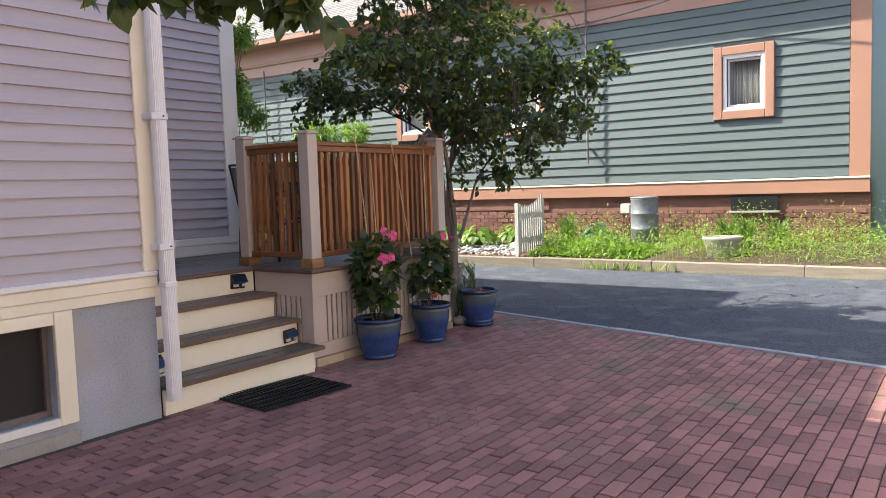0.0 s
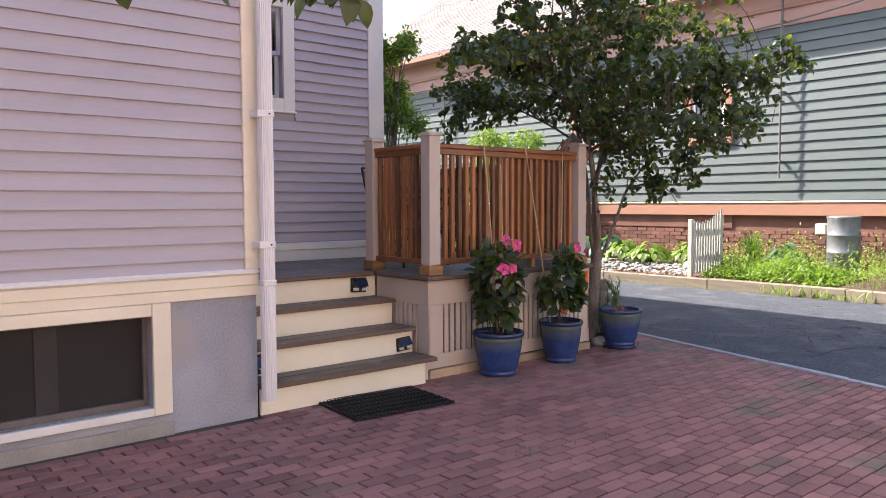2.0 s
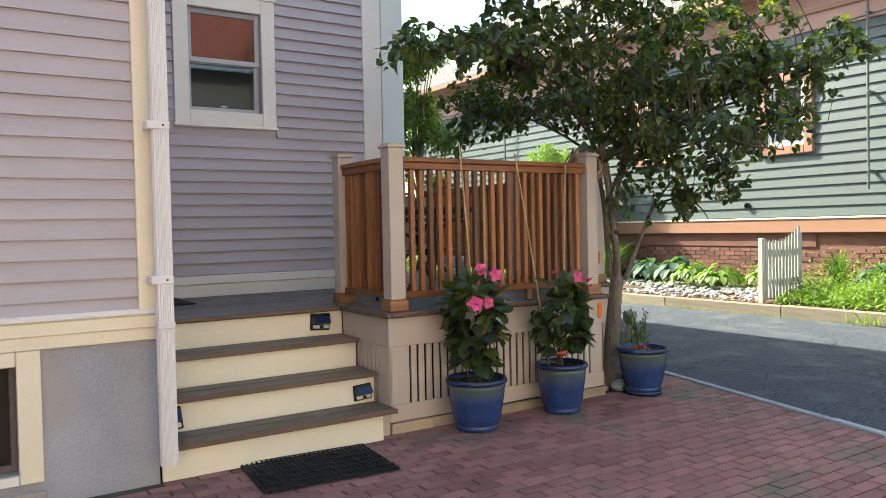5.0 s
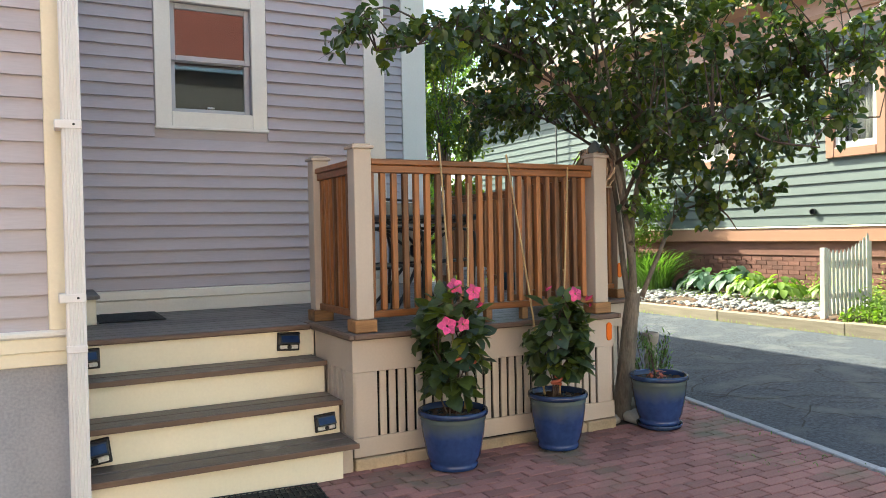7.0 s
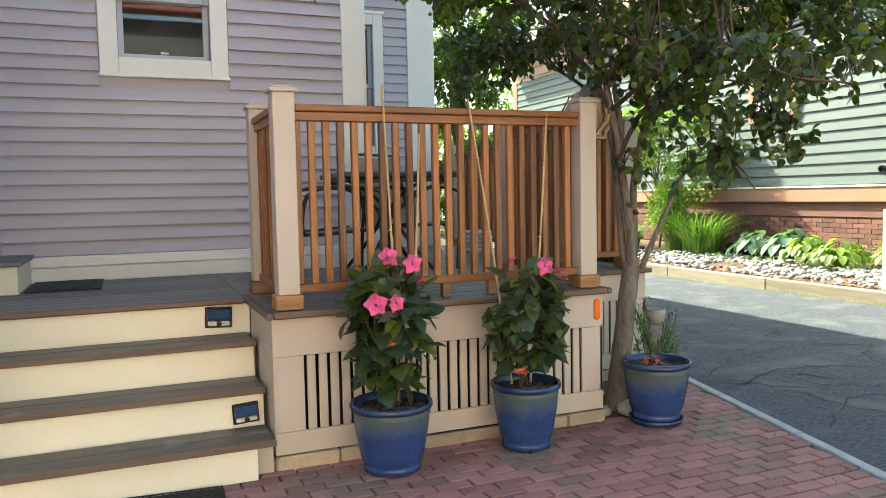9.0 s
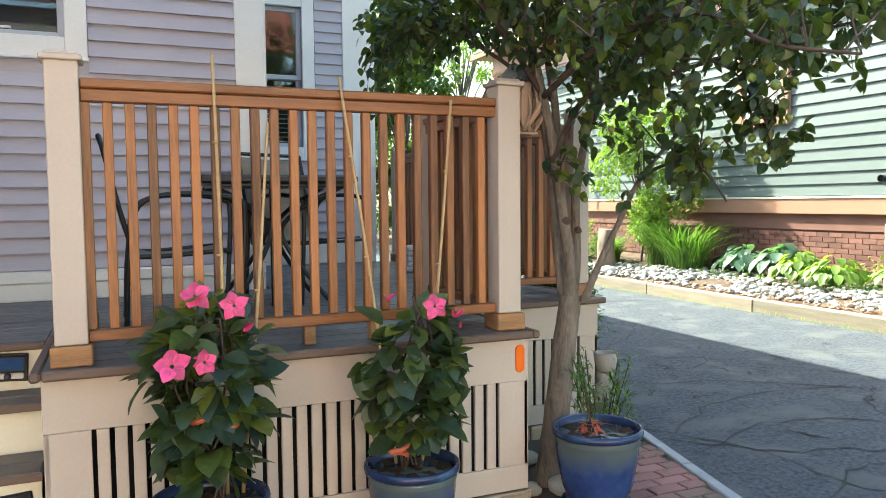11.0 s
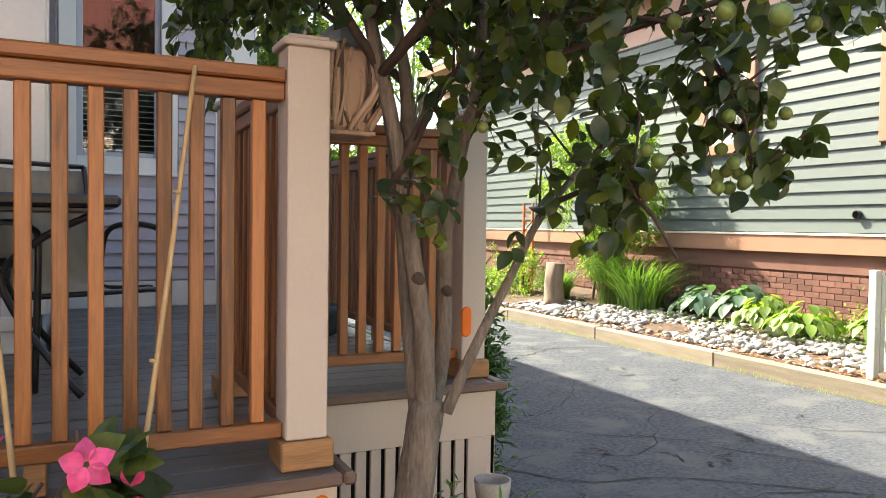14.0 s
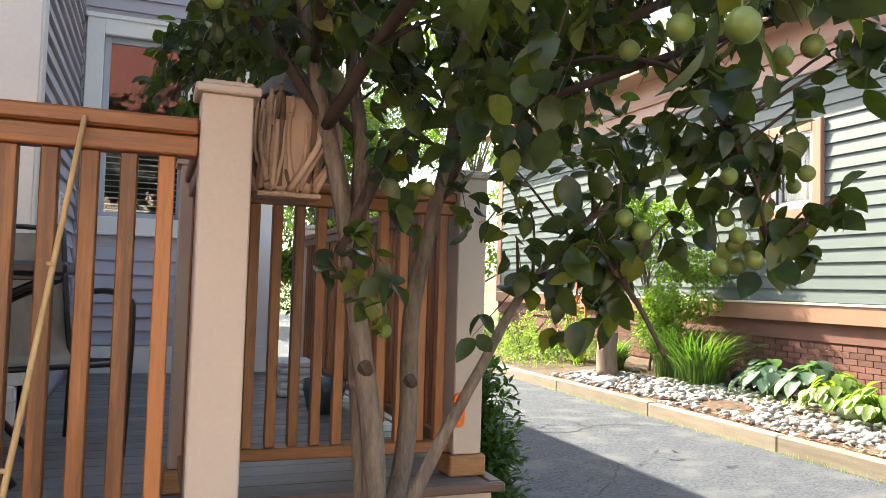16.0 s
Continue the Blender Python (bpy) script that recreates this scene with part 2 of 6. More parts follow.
G_FAR = leaf_material("far_leaf", (0.085, 0.14, 0.038), 0.6, 0.35, 0.2)
GLASS = glass_material("window_glass")

M_SANDBLOCK = material("tan_timber_block", (0.40, 0.31, 0.21), 0.8, 0.3, 6, 70, 0.5, per_object=0.4)
# dark tone of an unseen wall, there to be mirrored in the panes
M_GREYWALL = material("pane_reflection_grey", (0.11, 0.11, 0.115), 0.7, 0.3, 2, 30, 0.1)


def glaze_material(name):
    """Blue glaze that runs up into a grey-green band, uneven where the two meet."""
    m = material(name, (0.026, 0.056, 0.175), 0.24, 0.35, 5.0, 30, 0.06)
    nt = m.node_tree
    b = nt.nodes["Principled BSDF"]
    old = b.inputs["Base Color"].links[0].from_socket
    geo = nt.nodes.new("ShaderNodeNewGeometry")
    sep = nt.nodes.new("ShaderNodeSeparateXYZ")
    nt.links.new(geo.outputs["Position"], sep.inputs[0])
    runs = nt.nodes.new("ShaderNodeTexNoise")
    runs.inputs["Scale"].default_value = 9.0
    nt.links.new(geo.outputs["Position"], runs.inputs["Vector"])
    mad = nt.nodes.new("ShaderNodeMath")
    mad.operation = "MULTIPLY_ADD"
    mad.inputs[1].default_value = 0.10
    nt.links.new(runs.outputs[0], mad.inputs[0])
    nt.links.new(sep.outputs[2], mad.inputs[2])
    rng_n = nt.nodes.new("ShaderNodeMapRange")
    rng_n.inputs[1].default_value, rng_n.inputs[2].default_value = 0.25, 0.36
    nt.links.new(mad.outputs[0], rng_n.inputs[0])
    mix = nt.nodes.new("ShaderNodeMix")
    mix.data_type = "RGBA"
    nt.links.new(rng_n.outputs[0], mix.inputs[0])
    nt.links.new(old, mix.inputs[6])
    mix.inputs[7].default_value = (0.088, 0.118, 0.122, 1)
    nt.links.new(mix.outputs[2], b.inputs["Base Color"])
    return m


M_GLAZE = glaze_material("two_tone_glaze")

# ---- mesh tools ----


def mesh_object(name, bm, mats, parent=None, smooth=False):
    me = bpy.data.meshes.new(name)
    bm.normal_update()
    bm.to_mesh(me)
    bm.free()
    for m in mats if isinstance(mats, (list, tuple)) else [mats]:
        me.materials.append(m)
    if smooth:
        me.shade_smooth()
    ob = new(name, me)
    if parent:
        ob.parent = parent
    return ob


def part(name, bm, mat, parent, label="", smooth=False):
    ob = mesh_object(name, bm, mat, parent, smooth)
    return tagged(ob, label)


def raw(name, verts, faces, mat, parent=None, smooth=False, ids=None):
    me = bpy.data.meshes.new(name)
    me.from_pydata([tuple(v) for v in verts], [], faces)
    for m in mat if isinstance(mat, (list, tuple)) else [mat]:
        me.materials.append(m)
    if ids is not None:
        me.polygons.foreach_set("material_index", ids)
    if smooth:
        me.shade_smooth()
    me.update()
    ob = new(name, me)
    if parent:
        ob.parent = parent
    return ob


def empty(name, at, label, category, group="", rz=0.0):
    ob = new(name)
    ob.empty_display_size = 0.05
    ob.matrix_world = pose(*at, 0, 0, rz)
    return tagged(ob, label, category, group)


def box(bm, lo, hi, bevel=0.0, m=None):
    """A block from corner to corner, its edges eased by bevel."""
    b2 = bmesh.new()
    bmesh.ops.create_cube(b2, size=1.0)
    size = [max(1e-4, hi[i] - lo[i]) for i in range(3)]
    mid = [(hi[i] + lo[i]) / 2 for i in range(3)]
    bmesh.ops.scale(b2, vec=size, verts=b2.verts)
    if bevel:
        bmesh.ops.bevel(b2, geom=b2.edges[:], offset=min(bevel, min(size) * 0.3), segments=1, affect="EDGES")
    bmesh.ops.translate(b2, vec=mid, verts=b2.verts)
    if m:
        bmesh.ops.transform(b2, matrix=m, verts=b2.verts)
    me = bpy.data.meshes.new("tmp")
    b2.to_mesh(me)
    b2.free()
    bm.from_mesh(me)
    bpy.data.meshes.remove(me)
    return bm


def block(lo, hi, bevel=0.003, m=None):
    return box(bmesh.new(), lo, hi, bevel, m)


def lathe(profile, segs=32, at=(0, 0, 0)):
    """A turned shape from (radius, height) pairs."""
    bm = bmesh.new()
    rings = []
    for r, z in profile:
        rings.append([bm.verts.new((at[0] + r * math.cos(2 * math.pi * i / segs), at[1] + r * math.sin(2 * math.pi * i / segs), at[2] + z))
                      for i in range(segs)])
    for a, b in zip(rings, rings[1:]):
        for i in range(segs):
            bm.faces.new((a[i], a[(i + 1) % segs], b[(i + 1) % segs], b[i]))
    bm.faces.new(rings[0][::-1])
    bm.faces.new(rings[-1])
    return bm


def tube_geo(points, radii, segs, verts, faces, wobble=0.0, rng=random):
    """Adds a tapered tube along the points to the lists."""
    pts = [Vector(p) for p in points]
    base = len(verts)
    side = Vector((0.31, 0.87, 0.38))
    for i, p in enumerate(pts):
        d = (pts[min(i + 1, len(pts) - 1)] - pts[max(i - 1, 0)]).normalized()
        u = d.cross(side)
        if u.length < 0.1:
            u = d.cross(Vector((1, 0, 0)))
        u.normalize()
        v = d.cross(u)
        for k in range(segs):
            a = 2 * math.pi * k / segs
            r = radii[i] * (1 + wobble * (rng.random() - 0.5))
            verts.append(p + u * (r * math.cos(a)) + v * (r * math.sin(a)))
    for i in range(len(pts) - 1):
        for k in range(segs):
            a, b = base + i * segs + k, base + i * segs + (k + 1) % segs
            faces.append((a, b, b + segs, a + segs))
    faces.append(tuple(base + k for k in range(segs))[::-1])
    faces.append(tuple(base + (len(pts) - 1) * segs + k for k in range(segs)))


def tube(name, points, radius, mat, parent=None, segs=8, taper=1.0, wobble=0.0):
    verts, faces = [], []
    n = len(points)
    radii = [radius * (1 + (taper - 1) * i / max(1, n - 1)) for i in range(n)]
    tube_geo(points, radii, segs, verts, faces, wobble)
    return raw(name, verts, faces, mat, parent, smooth=True)


def smooth_path(points, steps=5):
    """Points of a curve through the given ones."""
    p = [Vector(q) for q in points]
    p = [2 * p[0] - p[1]] + p + [2 * p[-1] - p[-2]]
    out = []
    for i in range(1, len(p) - 2):
        for s in range(steps):
            t = s / steps
            a, b, c, d = p[i - 1], p[i], p[i + 1], p[i + 2]
            out.append(0.5 * (2 * b + (c - a) * t + (2 * a - 5 * b + 4 * c - d) * t * t + (3 * b - a - 3 * c + d) * t ** 3))
    return out + [p[-2]]


def leaf_geo(verts, faces, at, along, up, length, width, fold=0.25, curl=0.25, fine=False):
    """One leaf: a folded, curled blade with a point at its tip."""
    a = along.normalized()
    s = a.cross(up)
    if s.length < 1e-3:
        s = a.cross(Vector((1, 0.2, 0)))
    s.normalize()
    n = s.cross(a)
    base = len(verts)
    rows = ((0.0, 0.10), (0.12, 0.60), (0.32, 0.98), (0.58, 0.94), (0.8, 0.58), (1.0, 0.0)) if fine else ((0.0, 0.06), (0.3, 0.9), (0.62, 0.85), (1.0, 0.0))
    for t, w in rows:
        mid = at + a * (length * t) - n * (curl * length * t * t)
        if w > 0:
            lift = n * (fold * width * w * 0.5)
            verts.append(mid + s * (width * w * 0.5) + lift)
            verts.append(mid)
            verts.append(mid - s * (width * w * 0.5) + lift)
        else:
            verts.append(mid)
    for r in range(len(rows) - 2):
        k = base + 3 * r
        faces.append((k, k + 1, k + 4, k + 3))
        faces.append((k + 1, k + 2, k + 5, k + 4))
    k = base + 3 * (len(rows) - 2)
    faces.append((k, k + 1, k + 3))
    faces.append((k + 1, k + 2, k + 3))


def rand_dir(rng, flat=1.0):
    v = Vector((rng.gauss(0, 1), rng.gauss(0, 1), rng.gauss(0, flat)))
    return v.normalized()

# ---- ground ----
DECK_Z = 0.83
PATIO_FAR, PATIO_NEAR = (2.95, 0.45), (1.62, -5.0)


def edge_x(y):
    """Where the brick patio meets the driveway."""
    return PATIO_NEAR[0] + (y - PATIO_NEAR[1]) * (PATIO_FAR[0] - PATIO_NEAR[0]) / (PATIO_FAR[1] - PATIO_NEAR[1])


def sheet(name, outline, z, mat, label, category):
    ob = raw(name, [(x, y, z) for x, y in outline], [tuple(range(len(outline)))], mat)
    return tagged(ob, label, category, kind="structure")


sheet("ground", [(-300, -300), (300, -300), (300, 300), (-300, 300)], -0.06, M_GROUND, "rough grassy ground reaching to the horizon", "ground")
sheet("patio_bed", [(-10, -12), (edge_x(-12) + 0.02, -12), (edge_x(0.5) + 0.02, 0.5), (2.8, 0.9), (-10, 0.9)], -0.012, M_SAND,
      "dark mossy sand between and under the patio bricks", "ground")
road = sheet("road", [(edge_x(-14) + 0.05, -14), (7.52, -14), (7.52, 40), (2.7, 40), (2.7, 0.9), (edge_x(0.5) + 0.05, 0.5)], -0.004, M_ASPHALT,
             "worn grey asphalt driveway with cracks and patches", "driveway")


rng_c = random.Random(55)


def crack(points, width):
    """A thin tar-dark crack lying in the asphalt."""
    rng = random.Random(int(abs(points[0][0] * 97 + points[0][1] * 13)))
    pts = smooth_path([(x, y, 0) for x, y in points], 7)
    verts, faces = [], []
    for i, p in enumerate(pts):
        d = pts[min(i + 1, len(pts) - 1)] - pts[max(i - 1, 0)]
        s = Vector((-d.y, d.x, 0)).normalized()
        j = Vector((rng.uniform(-0.035, 0.035), rng.uniform(-0.035, 0.035), 0))
        w = width * rng.uniform(0.15, 0.6)
        verts += [p + j + s * w + Vector((0, 0, 0.001)), p + j - s * w + Vector((0, 0, 0.001))]
    for i in range(len(pts) - 1):
        faces.append((2 * i, 2 * i + 1, 2 * i + 3, 2 * i + 2))
    return raw("crack", verts, faces, M_CRACK, road)


for pts, w in (([(3.1, 0.2), (3.9, 0.5), (4.6, 0.2), (5.3, -0.5)], 0.012), ([(3.0, -0.7), (3.7, -0.3), (4.3, -0.7), (4.9, -1.4)], 0.009),
               ([(5.3, 5.9), (5.9, 5.6), (6.6, 5.9), (7.4, 5.6)], 0.014), ([(3.2, 1.6), (3.9, 2.2), (4.7, 2.0), (5.4, 2.8)], 0.008),
               ([(2.9, -2.6), (3.6, -2.2), (4.4, -2.4), (5.5, -1.8)], 0.010), ([(3.4, 3.4), (4.2, 3.0), (5.0, 3.4), (5.6, 4.1)], 0.008),
               ([(3.0, 0.9), (3.4, 0.2), (3.5, -0.6), (4.0, -1.3)], 0.012), ([(3.3, -1.4), (4.1, -1.1), (4.8, 0.4), (5.4, 0.9)], 0.009), ([(3.2, 0.6), (4.2, 1.1), (5.2, 1.0)], 0.011),
               ([(3.6, -3.0), (3.9, -2.0), (4.3, -1.2)], 0.008), ([(3.1, 0.5), (3.5, 0.1), (4.1, -0.2), (4.6, -0.9), (5.2, -1.2)], 0.014), ([(3.3, 2.4), (3.9, 1.7), (4.5, 1.5), (5.3, 0.8)], 0.012), ([(3.0, -1.6), (3.8, -1.7), (4.6, -2.3), (5.4, -2.4)], 0.012), ([(4.0, 3.9), (4.5, 2.6), (5.0, 2.2), (5.6, 1.2)], 0.010), ([(5.5, 3.0), (6.2, 2.0), (6.9, 1.6)], 0.007)):
    crack(pts, w * 1.6)
for k in range(110):
    x, y = rng_c.uniform(3.2, 6.6), rng_c.uniform(-3.5, 6.5)
    a, pts = rng_c.uniform(-0.6, 1.2), []
    for q in range(rng_c.randrange(3, 7)):
        pts.append((x, y))
        a += rng_c.uniform(-0.7, 0.7)
        x, y = x + 0.05 * math.cos(a), y + 0.05 * math.sin(a)
    crack(pts, rng_c.uniform(0.005, 0.016))

# granite edging along the patio
edging = empty("trim_edging", (0, 0, 0), "thin pale granite edging strip beside the brick patio", "edging")
edging["kind"] = "structure"
y = -9.0
rng = random.Random(5)
edge_dir = math.degrees(math.atan2(PATIO_FAR[0] - PATIO_NEAR[0], PATIO_FAR[1] - PATIO_NEAR[1]))
while y < 0.5:
    n = rng.uniform(0.55, 0.95)
    m = pose(edge_x(y) + 0.03, y, 0, 0, 0, -edge_dir)
    part("stone", block((-0.032, 0.003, -0.05), (0.032, n - 0.004, 0.012 + rng.uniform(0, 0.006)), 0.006, m), M_EDGE, edging)
    y += n * math.cos(radians(edge_dir))

# timber kerb along the drive
kerb = empty("kerb", (7.5, 0, 0), "weathered timber kerb holding back the garden bed", "kerb")
kerb["kind"] = "structure"
y = -14.0
rng = random.Random(8)
while y < 30:
    n = rng.uniform(2.1, 2.6)
    part("timber", block((0.0, y + 0.004, -0.04), (0.15, y + n, 0.165 + rng.uniform(-0.008, 0.008)), 0.012), M_KERB, kerb)
    y += n


def bed_z(x):
    return 0.14 + 0.16 * min(1, max(0, (x - 7.6) / 2.6))


verts, faces = [], []
nx, ny = 14, 150
for j in range(ny + 1):
    for i in range(nx + 1):
        x, y = 7.64 + 2.76 * i / nx, -14 + 44 * j / ny
        verts.append((x, y, bed_z(x) + 0.03 * noise.noise((x * 2.1, y * 2.1, 0))))
for j in range(ny):
    for i in range(nx):
        a = j * (nx + 1) + i
        faces.append((a, a + 1, a + nx + 2, a + nx + 1))
tagged(raw("garden_bed", verts, faces, M_EARTH, smooth=True), "brown mulched garden bed raised behind the timber kerb", "garden bed", kind="structure")

# ---- walls ----


def wall_core(name, u0, u1, z0, z1, holes, place, label, mat, thick=0.16):
    """A wall with openings cut through. place(u, d, z): along, outward from the face, up. holes: u0, u1, z0, z1."""
    us = sorted({u0, u1, *[h[0] for h in holes], *[h[1] for h in holes]})
    zs = sorted({z0, z1, *[h[2] for h in holes], *[h[3] for h in holes]})
    bm = bmesh.new()
    grid = {}

    def vert(u, d, z):
        key = (round(u, 5), d, round(z, 5))
        if key not in grid:
            grid[key] = bm.verts.new(place(u, d, z))
        return grid[key]

    def solid(i, j):
        if i < 0 or j < 0 or i >= len(us) - 1 or j >= len(zs) - 1:
            return False
        um, zm = (us[i] + us[i + 1]) / 2, (zs[j] + zs[j + 1]) / 2
        return not any(h[0] < um < h[1] and h[2] < zm < h[3] for h in holes)

    for i in range(len(us) - 1):
        for j in range(len(zs) - 1):
            if not solid(i, j):
                continue
            a, b, c, d = us[i], us[i + 1], zs[j], zs[j + 1]
            bm.faces.new([vert(a, 0, c), vert(b, 0, c), vert(b, 0, d), vert(a, 0, d)])
            bm.faces.new([vert(a, -thick, d), vert(b, -thick, d), vert(b, -thick, c), vert(a, -thick, c)])
            for (ii, jj), e in (((i - 1, j), (a, c, a, d)), ((i + 1, j), (b, d, b, c)), ((i, j - 1), (b, c, a, c)), ((i, j + 1), (a, d, b, d))):
                if not solid(ii, jj):
                    bm.faces.new([vert(e[0], 0, e[1]), vert(e[2], 0, e[3]), vert(e[2], -thick, e[3]), vert(e[0], -thick, e[1])])
    bmesh.ops.recalc_face_normals(bm, faces=bm.faces[:])
    return tagged(mesh_object(name, bm, mat), label, "wall", kind="structure")


def clapboards(wall, u0, u1, z0, z1, exposure, holes, place, mat, lap=0.025, name="clapboard", gap=0.011):
    """Overlapping wedge boards, each its own piece, stopped at the openings; alike boards share a mesh."""
    made = {}
    z = z0
    rng = random.Random(round(u0 * 10 + z0 * 100))
    while z < z1 - 0.01:
        top = min(z + exposure, z1)
        cuts = [(u0, u1)]
        for h in holes:
            if h[2] < top - 0.004 and h[3] > z + 0.004:
                cuts = [c for a, b in cuts for c in ((a, min(b, h[0])), (max(a, h[1]), b)) if c[1] - c[0] > 0.01]
        for a, b in cuts:
            key = (round(a, 3), round(b, 3), round(top - z, 3))
            if key not in made:
                tt = top - z
                prof = ((0.0005, gap), (lap, gap), (lap, gap + 0.004), (0.003, tt), (0.0005, tt))
                vs = [place(u, d, zz) for u in (a, b) for d, zz in prof]
                fs = [(0, 1, 2, 3, 4)[::-1], (5, 6, 7, 8, 9)] + [(i, (i + 1) % 5, 5 + (i + 1) % 5, 5 + i) for i in range(5)]
                ob = raw(name, vs, fs, mat, wall)
                made[key] = ob.data
            else:
                ob = new(name, made[key])
                ob.parent = wall
            ob.location = (0, 0, z + rng.uniform(-0.0015, 0.0015))
        z += exposure


def on_y(y0):
    """Places on a wall that faces -y."""
    return lambda u, d, z: (u, y0 - d, z)


def on_x(x0, side=1):
    return lambda u, d, z: (x0 + side * d, u, z)


def face_box(place, u0, u1, d0, d1, z0, z1, bevel=0.004):
    a, b = place(u0, d0, z0), place(u1, d1, z1)
    return block([min(p, q) for p, q in zip(a, b)], [max(p, q) for p, q in zip(a, b)], bevel)


def sash_window(name, place, u0, u1, z0, z1, casing, label, trim, sash=None, double=True, depth=0.05, curtain=False, proud=0.035):
    """A window: casing round the opening, sill, sashes, panes and a dark-painted box for the unlit room behind."""
    root = empty(name, (0, 0, 0), label, "window")
    root["kind"] = "structure"
    sash = sash or M_SASH
    frame_ob = part("window_frame", face_box(place, u0 - casing, u0, 0, proud, z0 - casing, z1 + casing), trim, root)
    part("casing", face_box(place, u1, u1 + casing, 0, proud, z0 - casing, z1 + casing), trim, root)
    part("casing", face_box(place, u0 + 0.001, u1 - 0.001, 0, proud, z1, z1 + casing), trim, root)
    part("casing", face_box(place, u0 + 0.001, u1 - 0.001, 0, proud, z0 - casing, z0), trim, root)
    part("molding", face_box(place, u0 - casing - 0.012, u1 + casing + 0.012, 0, proud + 0.018, z1 + casing - 0.004, z1 + casing + 0.03), trim, root)
    part("window_sill", face_box(place, u0 - casing - 0.008, u1 + casing + 0.008, 0, proud + 0.02, z0 - casing - 0.018, z0 - casing + 0.004), trim, root)
    zm = (z0 + z1) / 2
    rows = ((z0, zm + 0.02, 0.07), (zm - 0.02, z1, 0.03)) if double else ((z0, z1, 0.04),)
    for a, b, back in rows:
        w = 0.045
        bm = bmesh.new()
        for lo_u, hi_u, lo_z, hi_z in ((u0, u0 + w, a, b), (u1 - w, u1, a, b), (u0 + w, u1 - w, a, a + w), (u0 + w, u1 - w, b - w, b)):
            p, q = place(lo_u, -back - 0.03, lo_z), place(hi_u, -back, hi_z)
            box(bm, [min(s, t) for s, t in zip(p, q)], [max(s, t) for s, t in zip(p, q)], 0.004)
        s_ob = part("sash", bm, sash, root)
        pane = part("pane", face_box(place, u0 + w, u1 - w, -back - 0.019, -back - 0.014, a + w, b - w, 0), GLASS, s_ob)
        pane.visible_shadow = False
    if double:
        part("latch", face_box(place, (u0 + u1) / 2 - 0.03, (u0 + u1) / 2 + 0.03, -0.075, -0.055, z0 + 0.05, z0 + 0.065), M_LENS, root)
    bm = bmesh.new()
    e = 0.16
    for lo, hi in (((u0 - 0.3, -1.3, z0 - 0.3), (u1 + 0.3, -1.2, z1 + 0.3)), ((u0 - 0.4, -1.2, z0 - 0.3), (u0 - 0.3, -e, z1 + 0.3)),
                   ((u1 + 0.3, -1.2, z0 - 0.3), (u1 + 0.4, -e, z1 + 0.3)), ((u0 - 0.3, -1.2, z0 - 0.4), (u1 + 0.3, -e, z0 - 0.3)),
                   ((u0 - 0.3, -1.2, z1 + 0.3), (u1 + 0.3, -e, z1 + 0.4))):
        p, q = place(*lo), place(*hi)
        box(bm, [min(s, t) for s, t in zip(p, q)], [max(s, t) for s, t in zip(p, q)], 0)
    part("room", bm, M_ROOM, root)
    if curtain:
        verts, faces = [], []
        n = 60
        for i in range(n + 1):
            u = u0 + (u1 - u0) * i / n
            d = -0.2 + 0.018 * math.sin(i * 1.25) + 0.01 * math.sin(i * 0.6)
            verts += [place(u, d, z0 - 0.05), place(u, d, z1 + 0.05)]
        faces = [(2 * i, 2 * i + 2, 2 * i + 3, 2 * i + 1) for i in range(n)]
        c = raw("curtain", verts, faces, M_CURTAIN, root, smooth=True)
        md = c.modifiers.new("thick", "SOLIDIFY")
        md.thickness = 0.004
    return root


def board(name, place, u0, u1, d0, d1, z0, z1, mat, label, category="trim", bevel=0.004):
    ob = mesh_object(name, face_box(place, u0, u1, d0, d1, z0, z1, bevel), mat)
    return tagged(ob, label, category, kind="structure")


# near house block, with its cellar window
P_A = on_y(-0.085)
HOLE_A = (-3.35, -2.395, 0.175, 0.737)
w_a = wall_core("wall_near", -9.0, -1.70, 0.99, 4.75, [], P_A, "lavender grey clapboard house wall above a cream water table", M_LAV)
clapboards(w_a, -9.0, -1.795, 0.946, 4.7, 0.1075, [], P_A, M_LAV, lap=0.023, gap=0.006)
wall_core("wall_foundation", -9.0, -1.70, -0.05, 0.82, [HOLE_A], on_y(-0.072), "grey parged foundation wall with a lighter rough base", M_STUCCO)
board("trim_plinth", on_y(-0.072), -9.0, -2.27, 0, 0.02, -0.05, 0.075, M_CONC, "rough concrete ledge at the foot of the foundation", "ledge", 0.012)
board("trim_water_table_top", P_A, -9.0, -1.70, -0.10, 0.05, 0.955, 0.992, M_PALE, "pale sloped ledge over the cream water table board", "trim", 0.012)
board("trim_water_table", P_A, -9.0, -1.70, -0.10, 0.032, 0.885, 0.955, M_CREAM, "upper cream water table board", "trim")
board("trim_water_table_low", P_A, -9.0, -1.70, -0.10, 0.018, 0.815, 0.885, M_CREAM, "lower cream water table board", "trim")
board("trim_corner_near", P_A, -1.795, -1.685, -0.16, 0.034, 0.992, 4.75, M_CREAM, "cream painted corner board on the house corner", "corner board")
wall_core("wall_return", -0.05, 2.36, -0.05, 4.75, [], on_x(-1.70), "lavender grey side wall beside the stair landing", M_LAV)
w_r = bpy.data.objects["wall_return"]
clapboards(w_r, -0.06, 2.34, DECK_Z + 0.18, 3.4, 0.1045, [], on_x(-1.70), M_LAV)

